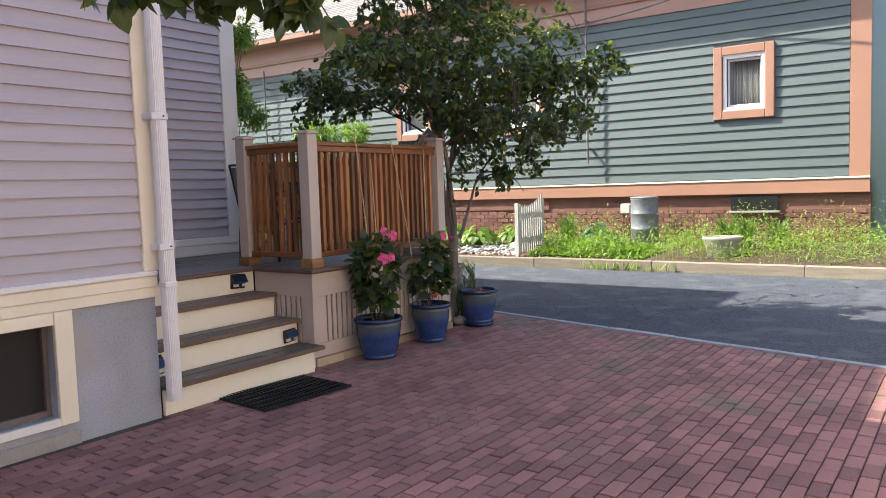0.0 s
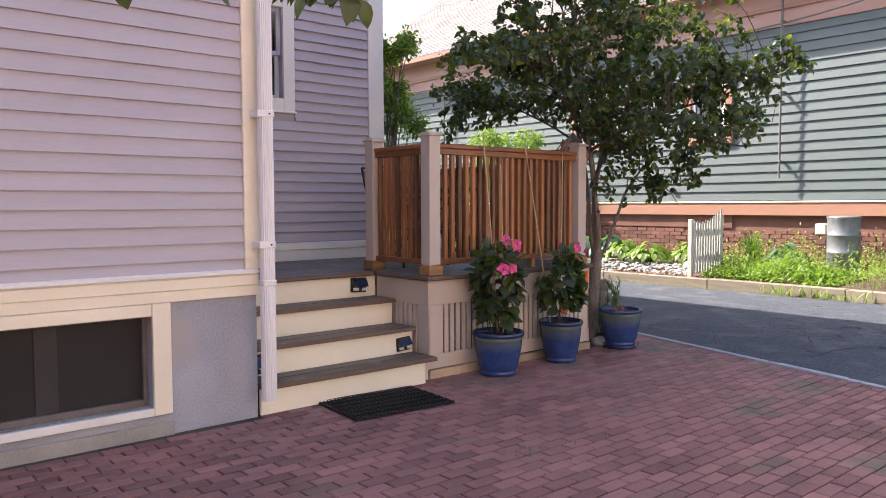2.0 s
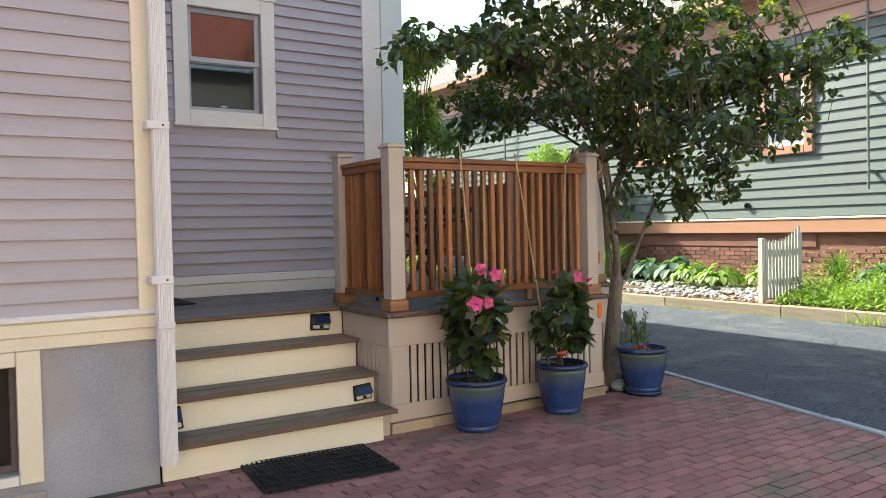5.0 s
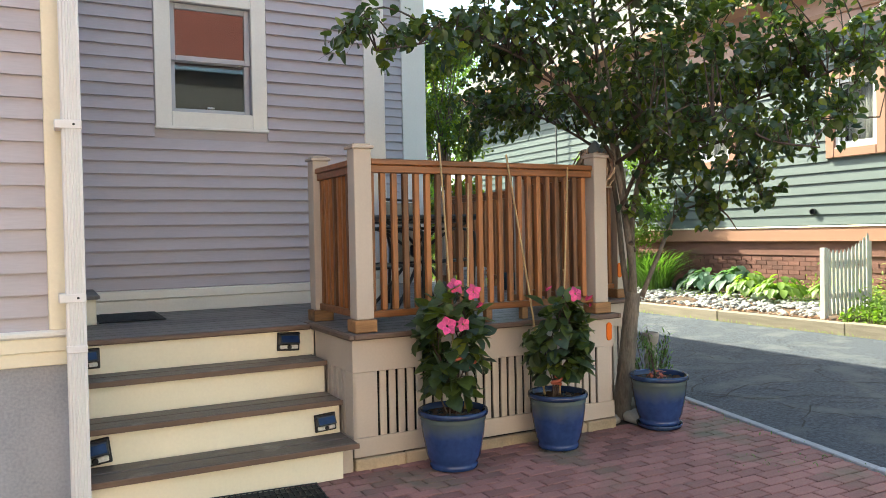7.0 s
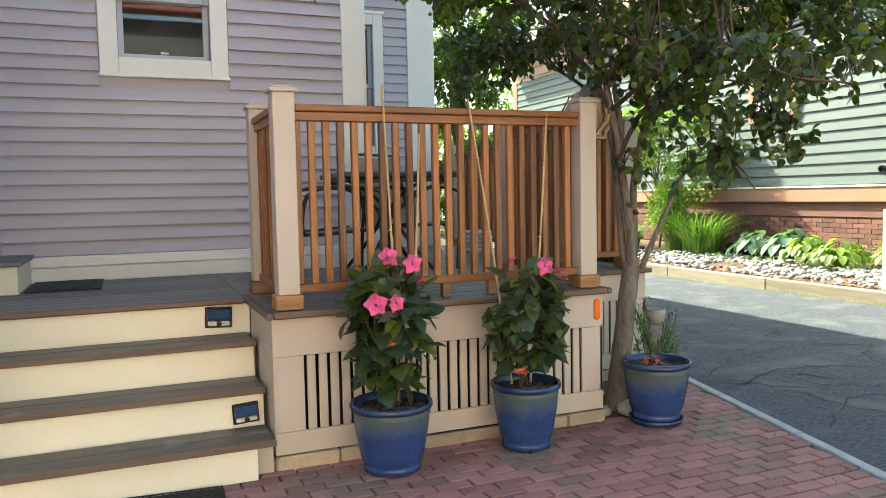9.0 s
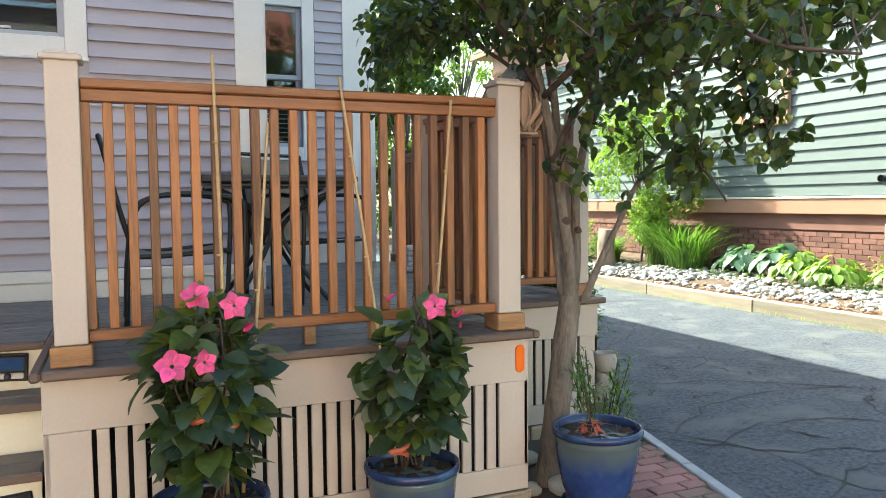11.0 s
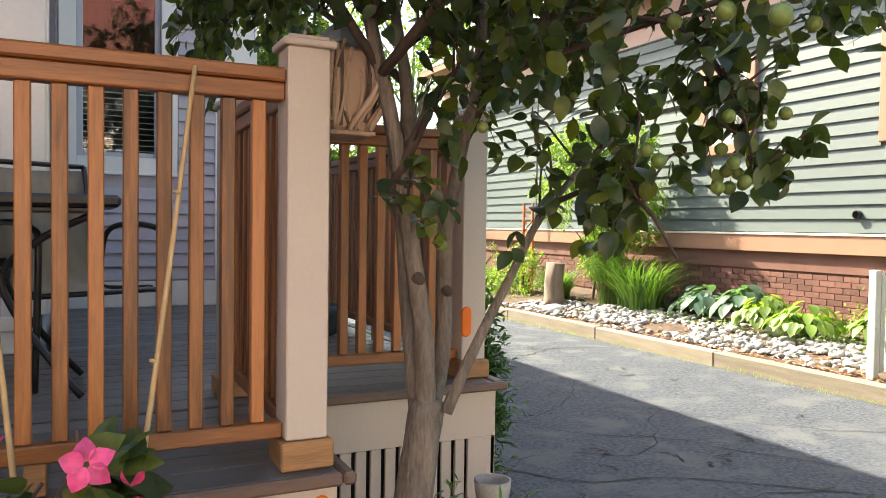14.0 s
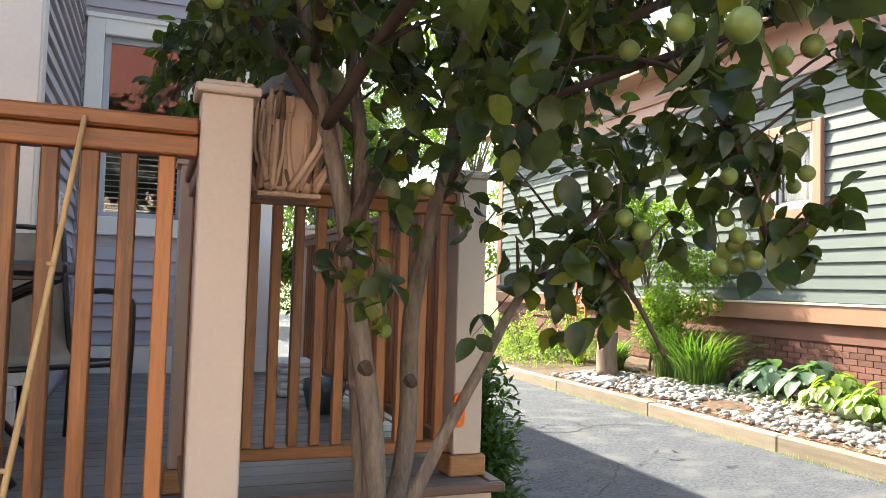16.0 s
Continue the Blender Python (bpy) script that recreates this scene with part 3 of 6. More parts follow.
cellar = empty("window_cellar", (0, 0, 0), "dark cellar window with cream casing in the foundation", "window")
cellar["kind"] = "structure"
u0, u1, z0, z1 = HOLE_A
pf = on_y(-0.072)
part("casing", face_box(pf, u1, u1 + 0.112, -0.002, 0.03, z0 - 0.05, 0.813), M_CREAM, cellar)
part("casing", face_box(pf, u0 - 0.112, u0, -0.002, 0.03, z0 - 0.05, 0.813), M_CREAM, cellar)
part("casing", face_box(pf, u0 + 0.002, u1 - 0.002, -0.002, 0.028, z1, 0.813), M_CREAM, cellar)
part("window_sill", face_box(pf, u0 + 0.002, u1 - 0.002, -0.10, 0.034, z0 - 0.05, z0), M_PALE, cellar)
bm = bmesh.new()
for a in ((u0, u0 + 0.03, z0, z1), (u1 - 0.03, u1, z0, z1), (u0 + 0.03, u1 - 0.03, z0, z0 + 0.04), (u0 + 0.03, u1 - 0.03, z1 - 0.02, z1)):
    p, q = pf(a[0], -0.12, a[2]), pf(a[1], -0.07, a[3])
    box(bm, [min(s, t) for s, t in zip(p, q)], [max(s, t) for s, t in zip(p, q)], 0.003)
part("sash", bm, material("dark_brown_sash", (0.13, 0.105, 0.092), 0.5, 0.3, 6, 70, 0.2), cellar)
part("screen", face_box(pf, u0 + 0.03, u1 - 0.03, -0.105, -0.10, z0 + 0.04, z1 - 0.02, 0), material("insect_screen", (0.014, 0.012, 0.012), 0.7, 0.2, 3, 200, 0.1), cellar)
part("post", face_box(pf, -3.02, -2.90, -0.099, -0.092, z0 + 0.04, z1 - 0.02, 0), material("screen_post", (0.035, 0.031, 0.03), 0.7, 0.2, 3, 60, 0.1), cellar)

# recessed wall with the upper window
P_B = on_y(2.36)
HOLE_B = (-0.835, -0.165, 2.50, 3.42)
w_b = wall_core("wall_recess", -9.0, 1.06, -0.05, 6.0, [HOLE_B], P_B, "lavender grey clapboard wall behind the deck", M_LAV)
clapboards(w_b, -1.67, 0.885, 1.0135, 4.9, 0.1048, [(-0.975, -0.03, 2.365, 3.56)], P_B, M_LAV, lap=0.031, gap=0.014)
board("trim_skirt_recess", P_B, -1.67, 1.06, 0, 0.03, DECK_Z, 0.94, M_PALE, "lower pale skirting board above the deck floor", "skirting")
board("trim_skirt_recess_top", P_B, -1.67, 1.06, 0, 0.045, 0.94, 1.02, M_PALE, "upper pale skirting board with a sloped top", "skirting", 0.01)
board("trim_corner_recess", P_B, 0.885, 1.085, -0.02, 0.036, 1.02, 6.0, M_PALE, "wide pale corner board on the recessed wall", "corner board")
sash_window("window_upper", P_B, *HOLE_B, 0.13, "double-hung window with cream casing in lavender siding", M_PALE)
# side wall and far wall
w_s = wall_core("wall_side", 2.37, 4.42, -0.05, 6.0, [], on_x(1.06), "lavender grey side wall between the two corners", M_LAV)
clapboards(w_s, 2.40, 4.40, DECK_Z + 0.17, 4.7, 0.1045, [], on_x(1.06), M_LAV)
board("trim_corner_side", on_x(1.085), 2.335, 2.46, -0.02, 0.012, 1.02, 6.0, M_PALE, "pale return of the wide corner board", "corner board")
P_C = on_y(4.42)
HOLE_C = (1.22, 1.82, 1.99, 3.35)
w_c = wall_core("wall_far", 1.06, 2.55, -0.05, 6.0, [HOLE_C], P_C, "lavender grey clapboard wall at the back of the deck", M_LAV)
clapboards(w_c, 1.08, 2.23, 1.03, 4.9, 0.1045, [(1.09, 1.95, 1.86, 3.49)], P_C, M_LAV)
board("trim_skirt_far", P_C, 1.08, 2.55, 0, 0.03, DECK_Z, 1.03, M_PALE, "pale skirting board along the far deck wall", "skirting")
board("trim_corner_far", P_C, 2.23, 2.56, -0.02, 0.03, 1.03, 6.0, M_PALE, "wide pale corner board at the end of the house", "corner board")
win_deck = sash_window("window_deck", P_C, *HOLE_C, 0.12, "tall deck window with white casing and dark panes", M_PALE)
for i in range(13):
    part("blind_slat", face_box(P_C, HOLE_C[0] + 0.03, HOLE_C[1] - 0.03, -0.152, -0.130, HOLE_C[2] + 0.06 + i * 0.045, HOLE_C[2] + 0.066 + i * 0.045, 0.001), M_PALE, win_deck)
wall_core("wall_end", 4.44, 14.0, -0.05, 6.0, [], on_x(2.55), "lavender grey end wall facing the driveway", M_LAV)
# unseen roof over all; heights and deep eaves set to shape the house shadow
bm = bmesh.new()
for lo, hi in (((-9.4, -0.45, 4.75), (-1.68, 2.2, 4.9)), ((-9.4, 1.32, 6.0), (1.4, 14.2, 6.15)), ((1.4, 3.3, 6.0), (3.02, 14.2, 6.15))):
    box(bm, lo, hi, 0.01)
tagged(mesh_object("house_roof", bm, M_SHINGLE), "unseen grey roof slabs shaping the shadow of the lavender house", "roof", kind="structure")
tagged(mesh_object("wall_back", block((-9.16, 2.36, -0.05), (-9.01, 14.0, 6.0), 0), M_LAV), "plain lavender end wall of the house", "wall", kind="structure")

# downspout
ds = empty("downspout", (-1.675, -0.19, 0.02), "white ribbed metal downspout on the house corner", "downspout")
bm = bmesh.new()
n, r = 48, 0.043
ring = []
for i in range(n):
    a = 2 * math.pi * i / n
    cx, cy = math.cos(a), math.sin(a)
    k = 1 / max(abs(cx), abs(cy))
    rr = r * min(k, 1.22) * (1 + 0.05 * math.cos(a * 24))
    ring.append((cx * rr, cy * rr * 0.85))
lo = [bm.verts.new((x, y, 0.10)) for x, y in ring]
hi = [bm.verts.new((x, y, 4.7)) for x, y in ring]
for i in range(n):
    bm.faces.new((lo[i], lo[(i + 1) % n], hi[(i + 1) % n], hi[i]))
bm.faces.new(lo[::-1])
bm.faces.new(hi)
part("pipe", bm, M_WHITE, ds)
for z in (1.13, 1.975, 3.0):
    b = part("bracket", block((-0.075, -0.042, z - 0.022), (0.046, 0.07, z + 0.022), 0.004), M_WHITE, ds)
    part("screw", lathe([(0.006, -0.003), (0.006, 0.003), (0.003, 0.005)], 10), M_BLACK, b).matrix_basis = pose(0.01, -0.044, z, 90)
part("joint", block((-0.047, -0.042, 0.86), (0.047, 0.040, 0.90), 0.006), M_WHITE, ds)

# ---- stairs and deck ----
RISER = DECK_Z / 4
stairs = empty("stairs", (-0.95, 0.3, 0), "four cream-painted wooden steps with worn brown treads", "stairs")
stairs["kind"] = "structure"
stairs.matrix_world = Matrix.Identity(4)
for i in range(4):
    yr = -0.10 + 0.275 * i
    z = RISER * i
    right = (-0.278, -0.196, -0.196, -0.172)[i]
    part("riser", block((-1.69, yr, max(0, z - 0.01)), (right, yr + 0.03, z + RISER - 0.036), 0.002), M_CREAM, stairs)
    if i < 3:
        for k in range(2):
            y0 = yr - 0.038 + k * 0.152
            part("tread", block((-1.69, y0, z + RISER - 0.034), (-0.19, y0 + 0.148, z + RISER), 0.009), M_TREAD, stairs)
        part("nosing", block((-1.69, yr - 0.042, z + RISER - 0.034), (-0.188, yr - 0.036, z + RISER - 0.003), 0.002), M_NOSE, stairs)
part("side_panel", block((-0.277, -0.022, 0), (-0.186, -0.002, RISER - 0.036), 0.002), M_TAUPE, stairs)
part("stringer", block((-0.300, -0.069, 0), (-0.279, 0.72, RISER - 0.036), 0.002), M_CREAM, stairs)

deck = empty("floor", (0, 0, 0), "weathered grey-brown painted deck boards", "deck")
deck["kind"] = "structure"


def deck_boards(x0, x1, y0, y1):
    y = y0
    while y < y1 - 0.02:
        w = min(0.138, y1 - y - 0.004)
        part("plank", block((x0, y, DECK_Z - 0.03), (x1, y + w, DECK_Z), 0.004), M_DECK, deck)
        y += 0.143


deck_boards(-1.69, -0.205, 0.735, 2.35)
deck_boards(-0.165, 1.86, -0.015, 0.83)
deck_boards(-0.203, 2.83, 0.86, 2.35)
deck_boards(1.10, 2.83, 2.36, 4.40)


def nosing(name, lo, hi):
    ob = mesh_object(name, block(lo, hi, 0.008), M_NOSE)
    return tagged(ob, "brown painted nosing board round the deck edge", "nosing", kind="structure")


nosing("trim_nosing_landing", (-1.69, 0.685, DECK_Z - 0.034), (-0.205, 0.732, DECK_Z))
nosing("trim_nosing_cheek", (-0.205, -0.045, DECK_Z - 0.034), (-0.167, 0.855, DECK_Z + 0.002))
nosing("trim_nosing_front", (-0.165, -0.045, DECK_Z - 0.034), (1.865, -0.018, DECK_Z + 0.002))
nosing("trim_nosing_jog", (1.866, -0.045, DECK_Z - 0.034), (1.902, 0.825, DECK_Z + 0.002))
nosing("trim_nosing_rear", (1.866, 0.828, DECK_Z - 0.034), (2.89, 0.856, DECK_Z + 0.002))
nosing("trim_nosing_right", (2.835, 0.858, DECK_Z - 0.034), (2.89, 4.42, DECK_Z + 0.002))


def skirt(name, place, u0, u1, s0, s1, label):
    """Deck skirting: boards round a field of upright slats with narrow dark gaps."""
    root = empty(name, (0, 0, 0), label, "deck skirting")
    root["kind"] = "structure"
    part("top_board", face_box(place, u0, u1, -0.02, 0, 0.594, DECK_Z - 0.036, 0.002), M_TAUPE, root)
    part("bottom_board", face_box(place, u0, u1, -0.02, 0, 0.075, 0.192, 0.002), M_TAUPE, root)
    part("stile", face_box(place, u0, s0, -0.021, -0.002, 0.193, 0.593, 0.002), M_TAUPE, root)
    part("stile", face_box(place, s1, u1, -0.021, -0.002, 0.193, 0.593, 0.002), M_TAUPE, root)
    # near-black sheet stands in for the shade under the deck
    part("gap_shade_sheet", face_box(place, u0 + 0.02, u1 - 0.02, -0.12, -0.10, 0.0, DECK_Z - 0.05, 0), M_DARK, root)
    n = max(1, round((s1 - s0) / 0.063))
    mesh = None
    for i in range(n):
        a = s0 + 0.017 + i * 0.063
        if a + 0.046 > s1 + 0.001:
            break
        if mesh is None:
            first = part("slat", face_box(place, a, a + 0.045, -0.022, -0.004, 0.193, 0.593, 0.003), M_TAUPE, root)
            mesh, at0 = first.data, Vector(place(a, 0, 0))
        else:
            ob = new("slat", mesh)
            ob.parent = root
            ob.location = Vector(place(a, 0, 0)) - at0
    x = u0
    rng = random.Random(round(u0 * 31 + u1 * 7))
    while x < u1 - 0.02:
        w = min(rng.uniform(0.28, 0.55), u1 - x)
        part("base_block", face_box(place, x + 0.002, x + w - 0.003, -0.03, 0.014 + rng.uniform(0, 0.008), -0.04, 0.07 - rng.uniform(0, 0.012), 0.008), M_SANDBLOCK, root)
        x += w
    return root


skirt("trim_skirt_front", on_y(0.0), -0.17, 1.86, -0.008, 1.708, "taupe painted slatted deck skirting facing the patio")
skirt("trim_skirt_cheek", on_x(-0.17, -1), 0.002, 0.71, 0.14, 0.63, "taupe slatted cheek beside the steps")
skirt("trim_skirt_jog", on_x(1.86), 0.002, 0.86, 0.10, 0.76, "taupe slatted skirting behind the tree")
skirt("trim_skirt_rear", on_y(0.87), 1.862, 2.85, 1.95, 2.72, "taupe slatted skirting on the deck's outer bay")
skirt("trim_skirt_drive", on_x(2.85), 0.872, 4.44, 1.0, 4.3, "taupe slatted skirting along the driveway")

# ---- railings ----


def post(x, y, top=1.965, label="taupe painted deck post with a flat cap on a cedar block"):
    root = empty("deck_post", (x, y, DECK_Z), label, "post", "deck posts")
    h = top - DECK_Z
    part("shaft", block((-0.0575, -0.0575, 0.082), (0.0575, 0.0575, h), 0.004), M_TAUPE, root)
    part("block", block((-0.073, -0.073, 0.002), (0.073, 0.073, 0.08), 0.006), M_BLOCK, root, "weathered cedar base block")
    cap = block((-0.0725, -0.0725, h), (0.0725, 0.0725, h + 0.02), 0.004)
    box(cap, (-0.056, -0.056, h + 0.0205), (0.056, 0.056, h + 0.032), 0.008)
    part("cap", cap, M_TAUPE, root)
    return root


post(-0.065, 0.0875)
post(-0.065, 0.885)
post(1.7825, 0.0875)
post(2.7825, 1.0125)
post(1.77, 1.025, 1.93)
post(2.77, 4.30)


def railing(name, a, b, label, foot=(), n=None, phase=0.0):
    """A cedar railing from a to b between posts: top board and sub rail, balusters, bottom rail on small feet."""
    a, b = Vector((*a, 0)), Vector((*b, 0))
    length = (b - a).length
    ang = math.degrees(math.atan2((b - a).y, (b - a).x))
    root = empty(name, (a.x, a.y, DECK_Z), label, "railing", "deck railings", ang)
    part("top_rail", block((0, -0.045, 1.040), (length, 0.045, 1.077), 0.006), M_CEDAR_X, root)
    part("sub_rail", block((0, -0.030, 0.992), (length, 0.030, 1.039), 0.004), M_CEDAR_X, root)
    part("bottom_rail", block((0, -0.028, 0.085), (length, 0.028, 0.128), 0.004), M_CEDAR_X, root)
    for u in foot:
        part("foot", block((u - 0.025, -0.024, 0.003), (u + 0.025, 0.024, 0.084), 0.004), M_BLOCK, root)
    n = n or max(2, round(length / 0.0775))
    pitch = length / n
    mesh = block((-0.018, -0.018, 0.13), (0.018, 0.018, 0.991), 0.003)
    first = part("baluster", mesh, M_CEDAR, root)
    for i in range(n):
        u = pitch * (i + 0.5) + phase
        ob = first if i == 0 else new("baluster", first.data)
        ob.parent = root
        ob.matrix_basis = pose(u, 0, 0, 0, 0, random.Random(i * 3 + n).uniform(-2, 2))
    return root


railing("railing", (-0.006, 0.0875), (1.724, 0.0875), "cedar slat railing along the deck front", (0.56, 0.85, 1.14), 22, -0.026)
railing("railing", (-0.065, 0.146), (-0.065, 0.826), "short cedar slat railing beside the steps", (), 8)
railing("railing", (1.77, 0.146), (1.77, 0.966), "dark cedar slat railing on the deck's side bay", (), 10)
railing("railing", (1.85, 1.025), (2.724, 1.025), "cedar slat railing behind the pear tree", (), 11)
railing("railing", (2.77, 1.11), (2.77, 4.22), "cedar slat railing along the driveway side", (1.0, 2.0), 40)

# ---- sage green house across the drive ----
GX = 10.3
P_G = on_x(GX, -1)
G_Y0, G_Y1 = -3.0, 16.9
G_WINS = [(-1.30, -0.54, 2.76, 3.79), (3.35, 4.10, 2.78, 3.95), (6.36, 7.16, 2.82, 3.90)]
w_g = wall_core("wall_green", G_Y0, G_Y1, 1.20, 4.75, [(a, b, c, d) for a, b, c, d in G_WINS], P_G, "sunlit sage green clapboard house wall", M_TEAL)
clapboards(w_g, G_Y0 + 0.33, G_Y1 - 0.26, 1.47, 4.74, 0.183, [(a - 0.16, b + 0.16, c - 0.16, d + 0.16) for a, b, c, d in G_WINS], P_G, M_TEAL, lap=0.030, gap=0.010)
for i, (a, b, c, d) in enumerate(G_WINS):
    win = sash_window("window_green", P_G, a + 0.07, b - 0.07, c + 0.07, d - 0.07, 0.06, "white window in a deep salmon frame on green siding", M_WHITE,
                      sash=M_WHITE, double=False, curtain=True, proud=0.05)
    for lo_u, hi_u, lo_z, hi_z in ((a - 0.16, a, c - 0.16, d + 0.16), (b, b + 0.16, c - 0.16, d + 0.16), (a + 0.001, b - 0.001, d, d + 0.16), (a + 0.001, b - 0.001, c - 0.16, c)):
        part("outer_casing", face_box(P_G, lo_u, hi_u, 0, 0.085, lo_z, hi_z, 0.012), M_SALMON, win)
board("trim_green_corner", P_G, G_Y0, G_Y0 + 0.32, -0.02, 0.035, 1.47, 6.0, M_SALMON, "salmon corner board on the green house", "corner board")
board("trim_green_far_corner", P_G, G_Y1 - 0.25, G_Y1, -0.02, 0.035, 1.47, 4.75, M_SALMON, "salmon corner board at the far end", "corner board")
board("trim_green_ledge", P_G, G_Y0, G_Y1, 0, 0.06, 1.435, 1.468, M_CREAM, "cream ledge at the foot of the green siding", "trim")
board("trim_green_base", P_G, G_Y0, G_Y1, -0.05, 0.042, 1.19, 1.434, M_SALMON, "salmon base board under the green siding", "trim")
wall_core("wall_green_foundation", G_Y0, G_Y1, -0.05, 1.19, [], on_x(GX + 0.06, -1), "red brick foundation under the green house", M_MORTAR)
board("trim_green_parging", on_x(GX + 0.06, -1), 3.2, G_Y1, 0, 0.03, 0.93, 1.189, M_MORTAR, "smooth red parging band over the foundation bricks", "trim")
board("trim_green_frieze", P_G, G_Y0, G_Y1, 0, 0.03, 4.75, 5.55, M_SOFFIT, "salmon frieze board under the eave", "trim")
board("trim_green_frieze_band", P_G, G_Y0, G_Y1, 0.031, 0.08, 5.06, 5.14, M_SALMON, "thin salmon molding across the frieze", "trim")
board("trim_green_soffit", P_G, G_Y0 - 0.3, G_Y1 + 0.3, -0.2, 0.56, 5.55, 5.60, M_SOFFIT, "salmon soffit under the eave", "trim")
board("trim_green_gutter", P_G, G_Y0 - 0.3, G_Y1 + 0.3, 0.561, 0.64, 5.50, 5.66, M_SALMON, "salmon gutter board along the eave", "gutter", 0.015)
# roof of lapped shingle rows
verts, faces = [], []
rng = random.Random(3)
rows = 42
for r in range(rows):
    y = G_Y0 - 0.3
    s0 = r * 0.14
    x0, z0 = GX - 0.65 + s0 * 0.82, 5.66 + s0 * 0.57
    x1, z1 = GX - 0.65 + (s0 + 0.15) * 0.82, 5.66 + (s0 + 0.15) * 0.57
    while y < G_Y1 + 0.3:
        w = min(rng.uniform(0.26, 0.34), G_Y1 + 0.31 - y)
        h = 0.012 + rng.uniform(0, 0.004)
        k = len(verts)
        verts += [(x0, y, z0), (x0, y + w - 0.004, z0), (x0, y + w - 0.004, z0 + h), (x0, y, z0 + h), (x1, y, z1), (x1, y + w - 0.004, z1)]
        faces += [(k, k + 3, k + 2, k + 1), (k + 3, k + 4, k + 5, k + 2), (k, k + 4, k + 3), (k + 1, k + 2, k + 5)]
        y += w
tagged(raw("green_house_roof", verts, faces, M_SHINGLE), "grey asphalt shingle roof over the green house", "roof", kind="structure")
tagged(mesh_object("wall_green_end", block((GX + 0.17, G_Y0, -0.05), (GX + 9, G_Y0 + 0.15, 5.6), 0), M_TEAL), "plain green end wall of the neighbouring house", "wall", kind="structure")
# dark wall out of sight, added behind the room boxes
tagged(mesh_object("wall_green_inner", block((GX + 3.2, G_Y0 + 0.2, -0.05), (GX + 3.3, G_Y1, 6.0), 0), M_ROOM), "unseen dark wall added inside the green house", "wall", kind="structure")

for y0, top, bot in ((2.16, 5.5, 1.9), (11.9, 4.9, 1.5)):
    c = empty("conduit", (GX - 0.19, y0, bot), "thin grey electrical conduit on the green siding", "conduit")
    part("pipe", lathe([(0.022, 0), (0.022, top - bot)], 10), M_CABLE, c)
    for z in (0.3, 1.6, 2.9):
        if z < top - bot:
            part("strap", block((-0.03, -0.03, z), (0.19, 0.03, z + 0.025), 0.003), M_CABLE, c)
cable = tube("service_cable", smooth_path([(GX - 0.14, 16.0, 4.8), (GX - 0.16, 9.0, 4.72), (GX - 0.14, 2.16, 4.78), (GX - 0.7, -1.6, 5.25), (GX - 1.8, -6.0, 6.1)], 8), 0.016, M_CABLE)
tagged(cable, "grey overhead service cable strung along the green house", "cable")
for k, (a, b) in enumerate((((-2, 40, 9.2), (9, 30, 7.6)), ((-2, 42, 9.9), (9.5, 31, 8.2)), ((-2, 44, 10.8), (10, 32, 8.9)))):
    m = (Vector(a) + Vector(b)) / 2 - Vector((0, 0, 0.35))
    tagged(tube("overhead_wire", smooth_path([a, m, b], 6), 0.012, M_CABLE), "thin overhead wire against the sky", "wire")
v = empty("wall_vent", (GX - 0.03, 4.53, 1.715), "small round dark vent pipe in the green siding", "vent")
part("sleeve", lathe([(0.055, 0), (0.055, 0.05), (0.045, 0.052), (0.045, 0.01)], 16), M_BLACK, v).matrix_basis = pose(0, 0, 0, 0, -90, 0)
v = empty("foundation_vent", (GX - 0.02, -1.1, 0.9), "dark opening low in the red foundation", "vent")
part("frame", block((0.0, -0.42, -0.02), (0.05, 0.42, 0.26), 0.004), M_BLACK, v)
part("sill", block((-0.03, -0.45, -0.06), (0.05, 0.45, -0.021), 0.006), M_CONC, v)
# porch with a tarp past the corner
p = empty("tarp_covered_rack", (10.9, -4.3, 0.0), "dark grey tarp hung over a rack past the corner", "tarp")
verts, faces = [], []
for j in range(13):
    for i in range(25):
        u, w = i / 24, j / 12
        verts.append((0.18 * math.sin(u * 22 + w * 2.0) * (1 - 0.4 * w) + 0.1 * math.sin(u * 9), -0.95 + 1.9 * u, 1.45 + 3.1 * w))
faces = [(j * 25 + i, j * 25 + i + 1, (j + 1) * 25 + i + 1, (j + 1) * 25 + i) for j in range(12) for i in range(24)]
t = raw("sheet", verts, faces, M_CLOTH, p, smooth=True)
t.modifiers.new("thick", "SOLIDIFY").thickness = 0.01
part("frame", block((-0.1, -1.0, 4.5), (0.1, 1.0, 4.6), 0.01), M_CONC, p)
part("base", block((-0.25, -1.1, 0), (0.4, 1.1, 1.42), 0.02), M_CONC, p, "grey concrete base block")

# unseen houses and hedge added to close the place behind the walker
# cream wall bounces sun into the shade; grey and red feed pane reflections
back = empty("sun_bounce_house", (0, -10.2, 0), "unseen cream bounce wall with grey and red upper parts behind the patio", "house")
part("wall", block((-16, -3, -0.05), (4.6, 0, 3.9), 0.01), material("warm_bounce_paint", (0.78, 0.66, 0.56), 0.6, 0.08, 1, 30, 0.1), back)
part("upper_wall", block((-16, -3, 3.91), (4.6, 0, 5.6), 0.01), M_GREYWALL, back)
part("roof", block((-16.4, -3.4, 0), (5.0, 0.0, 0.2), 0.02, pose(0, 0.3, 5.61) @ pose(0, 0, 0, -50)), M_FARRED, back)
part("band", block((-16, 0.001, 3.7), (4.6, 0.06, 3.95), 0.01), M_WHITE, back)
# dark blocks stand in for unlit windows
for x in (-12, -8, -4, 0):
    part("window", block((x - 0.5, 0.001, 0.9), (x + 0.5, 0.05, 2.3), 0.01), M_ROOM, back)
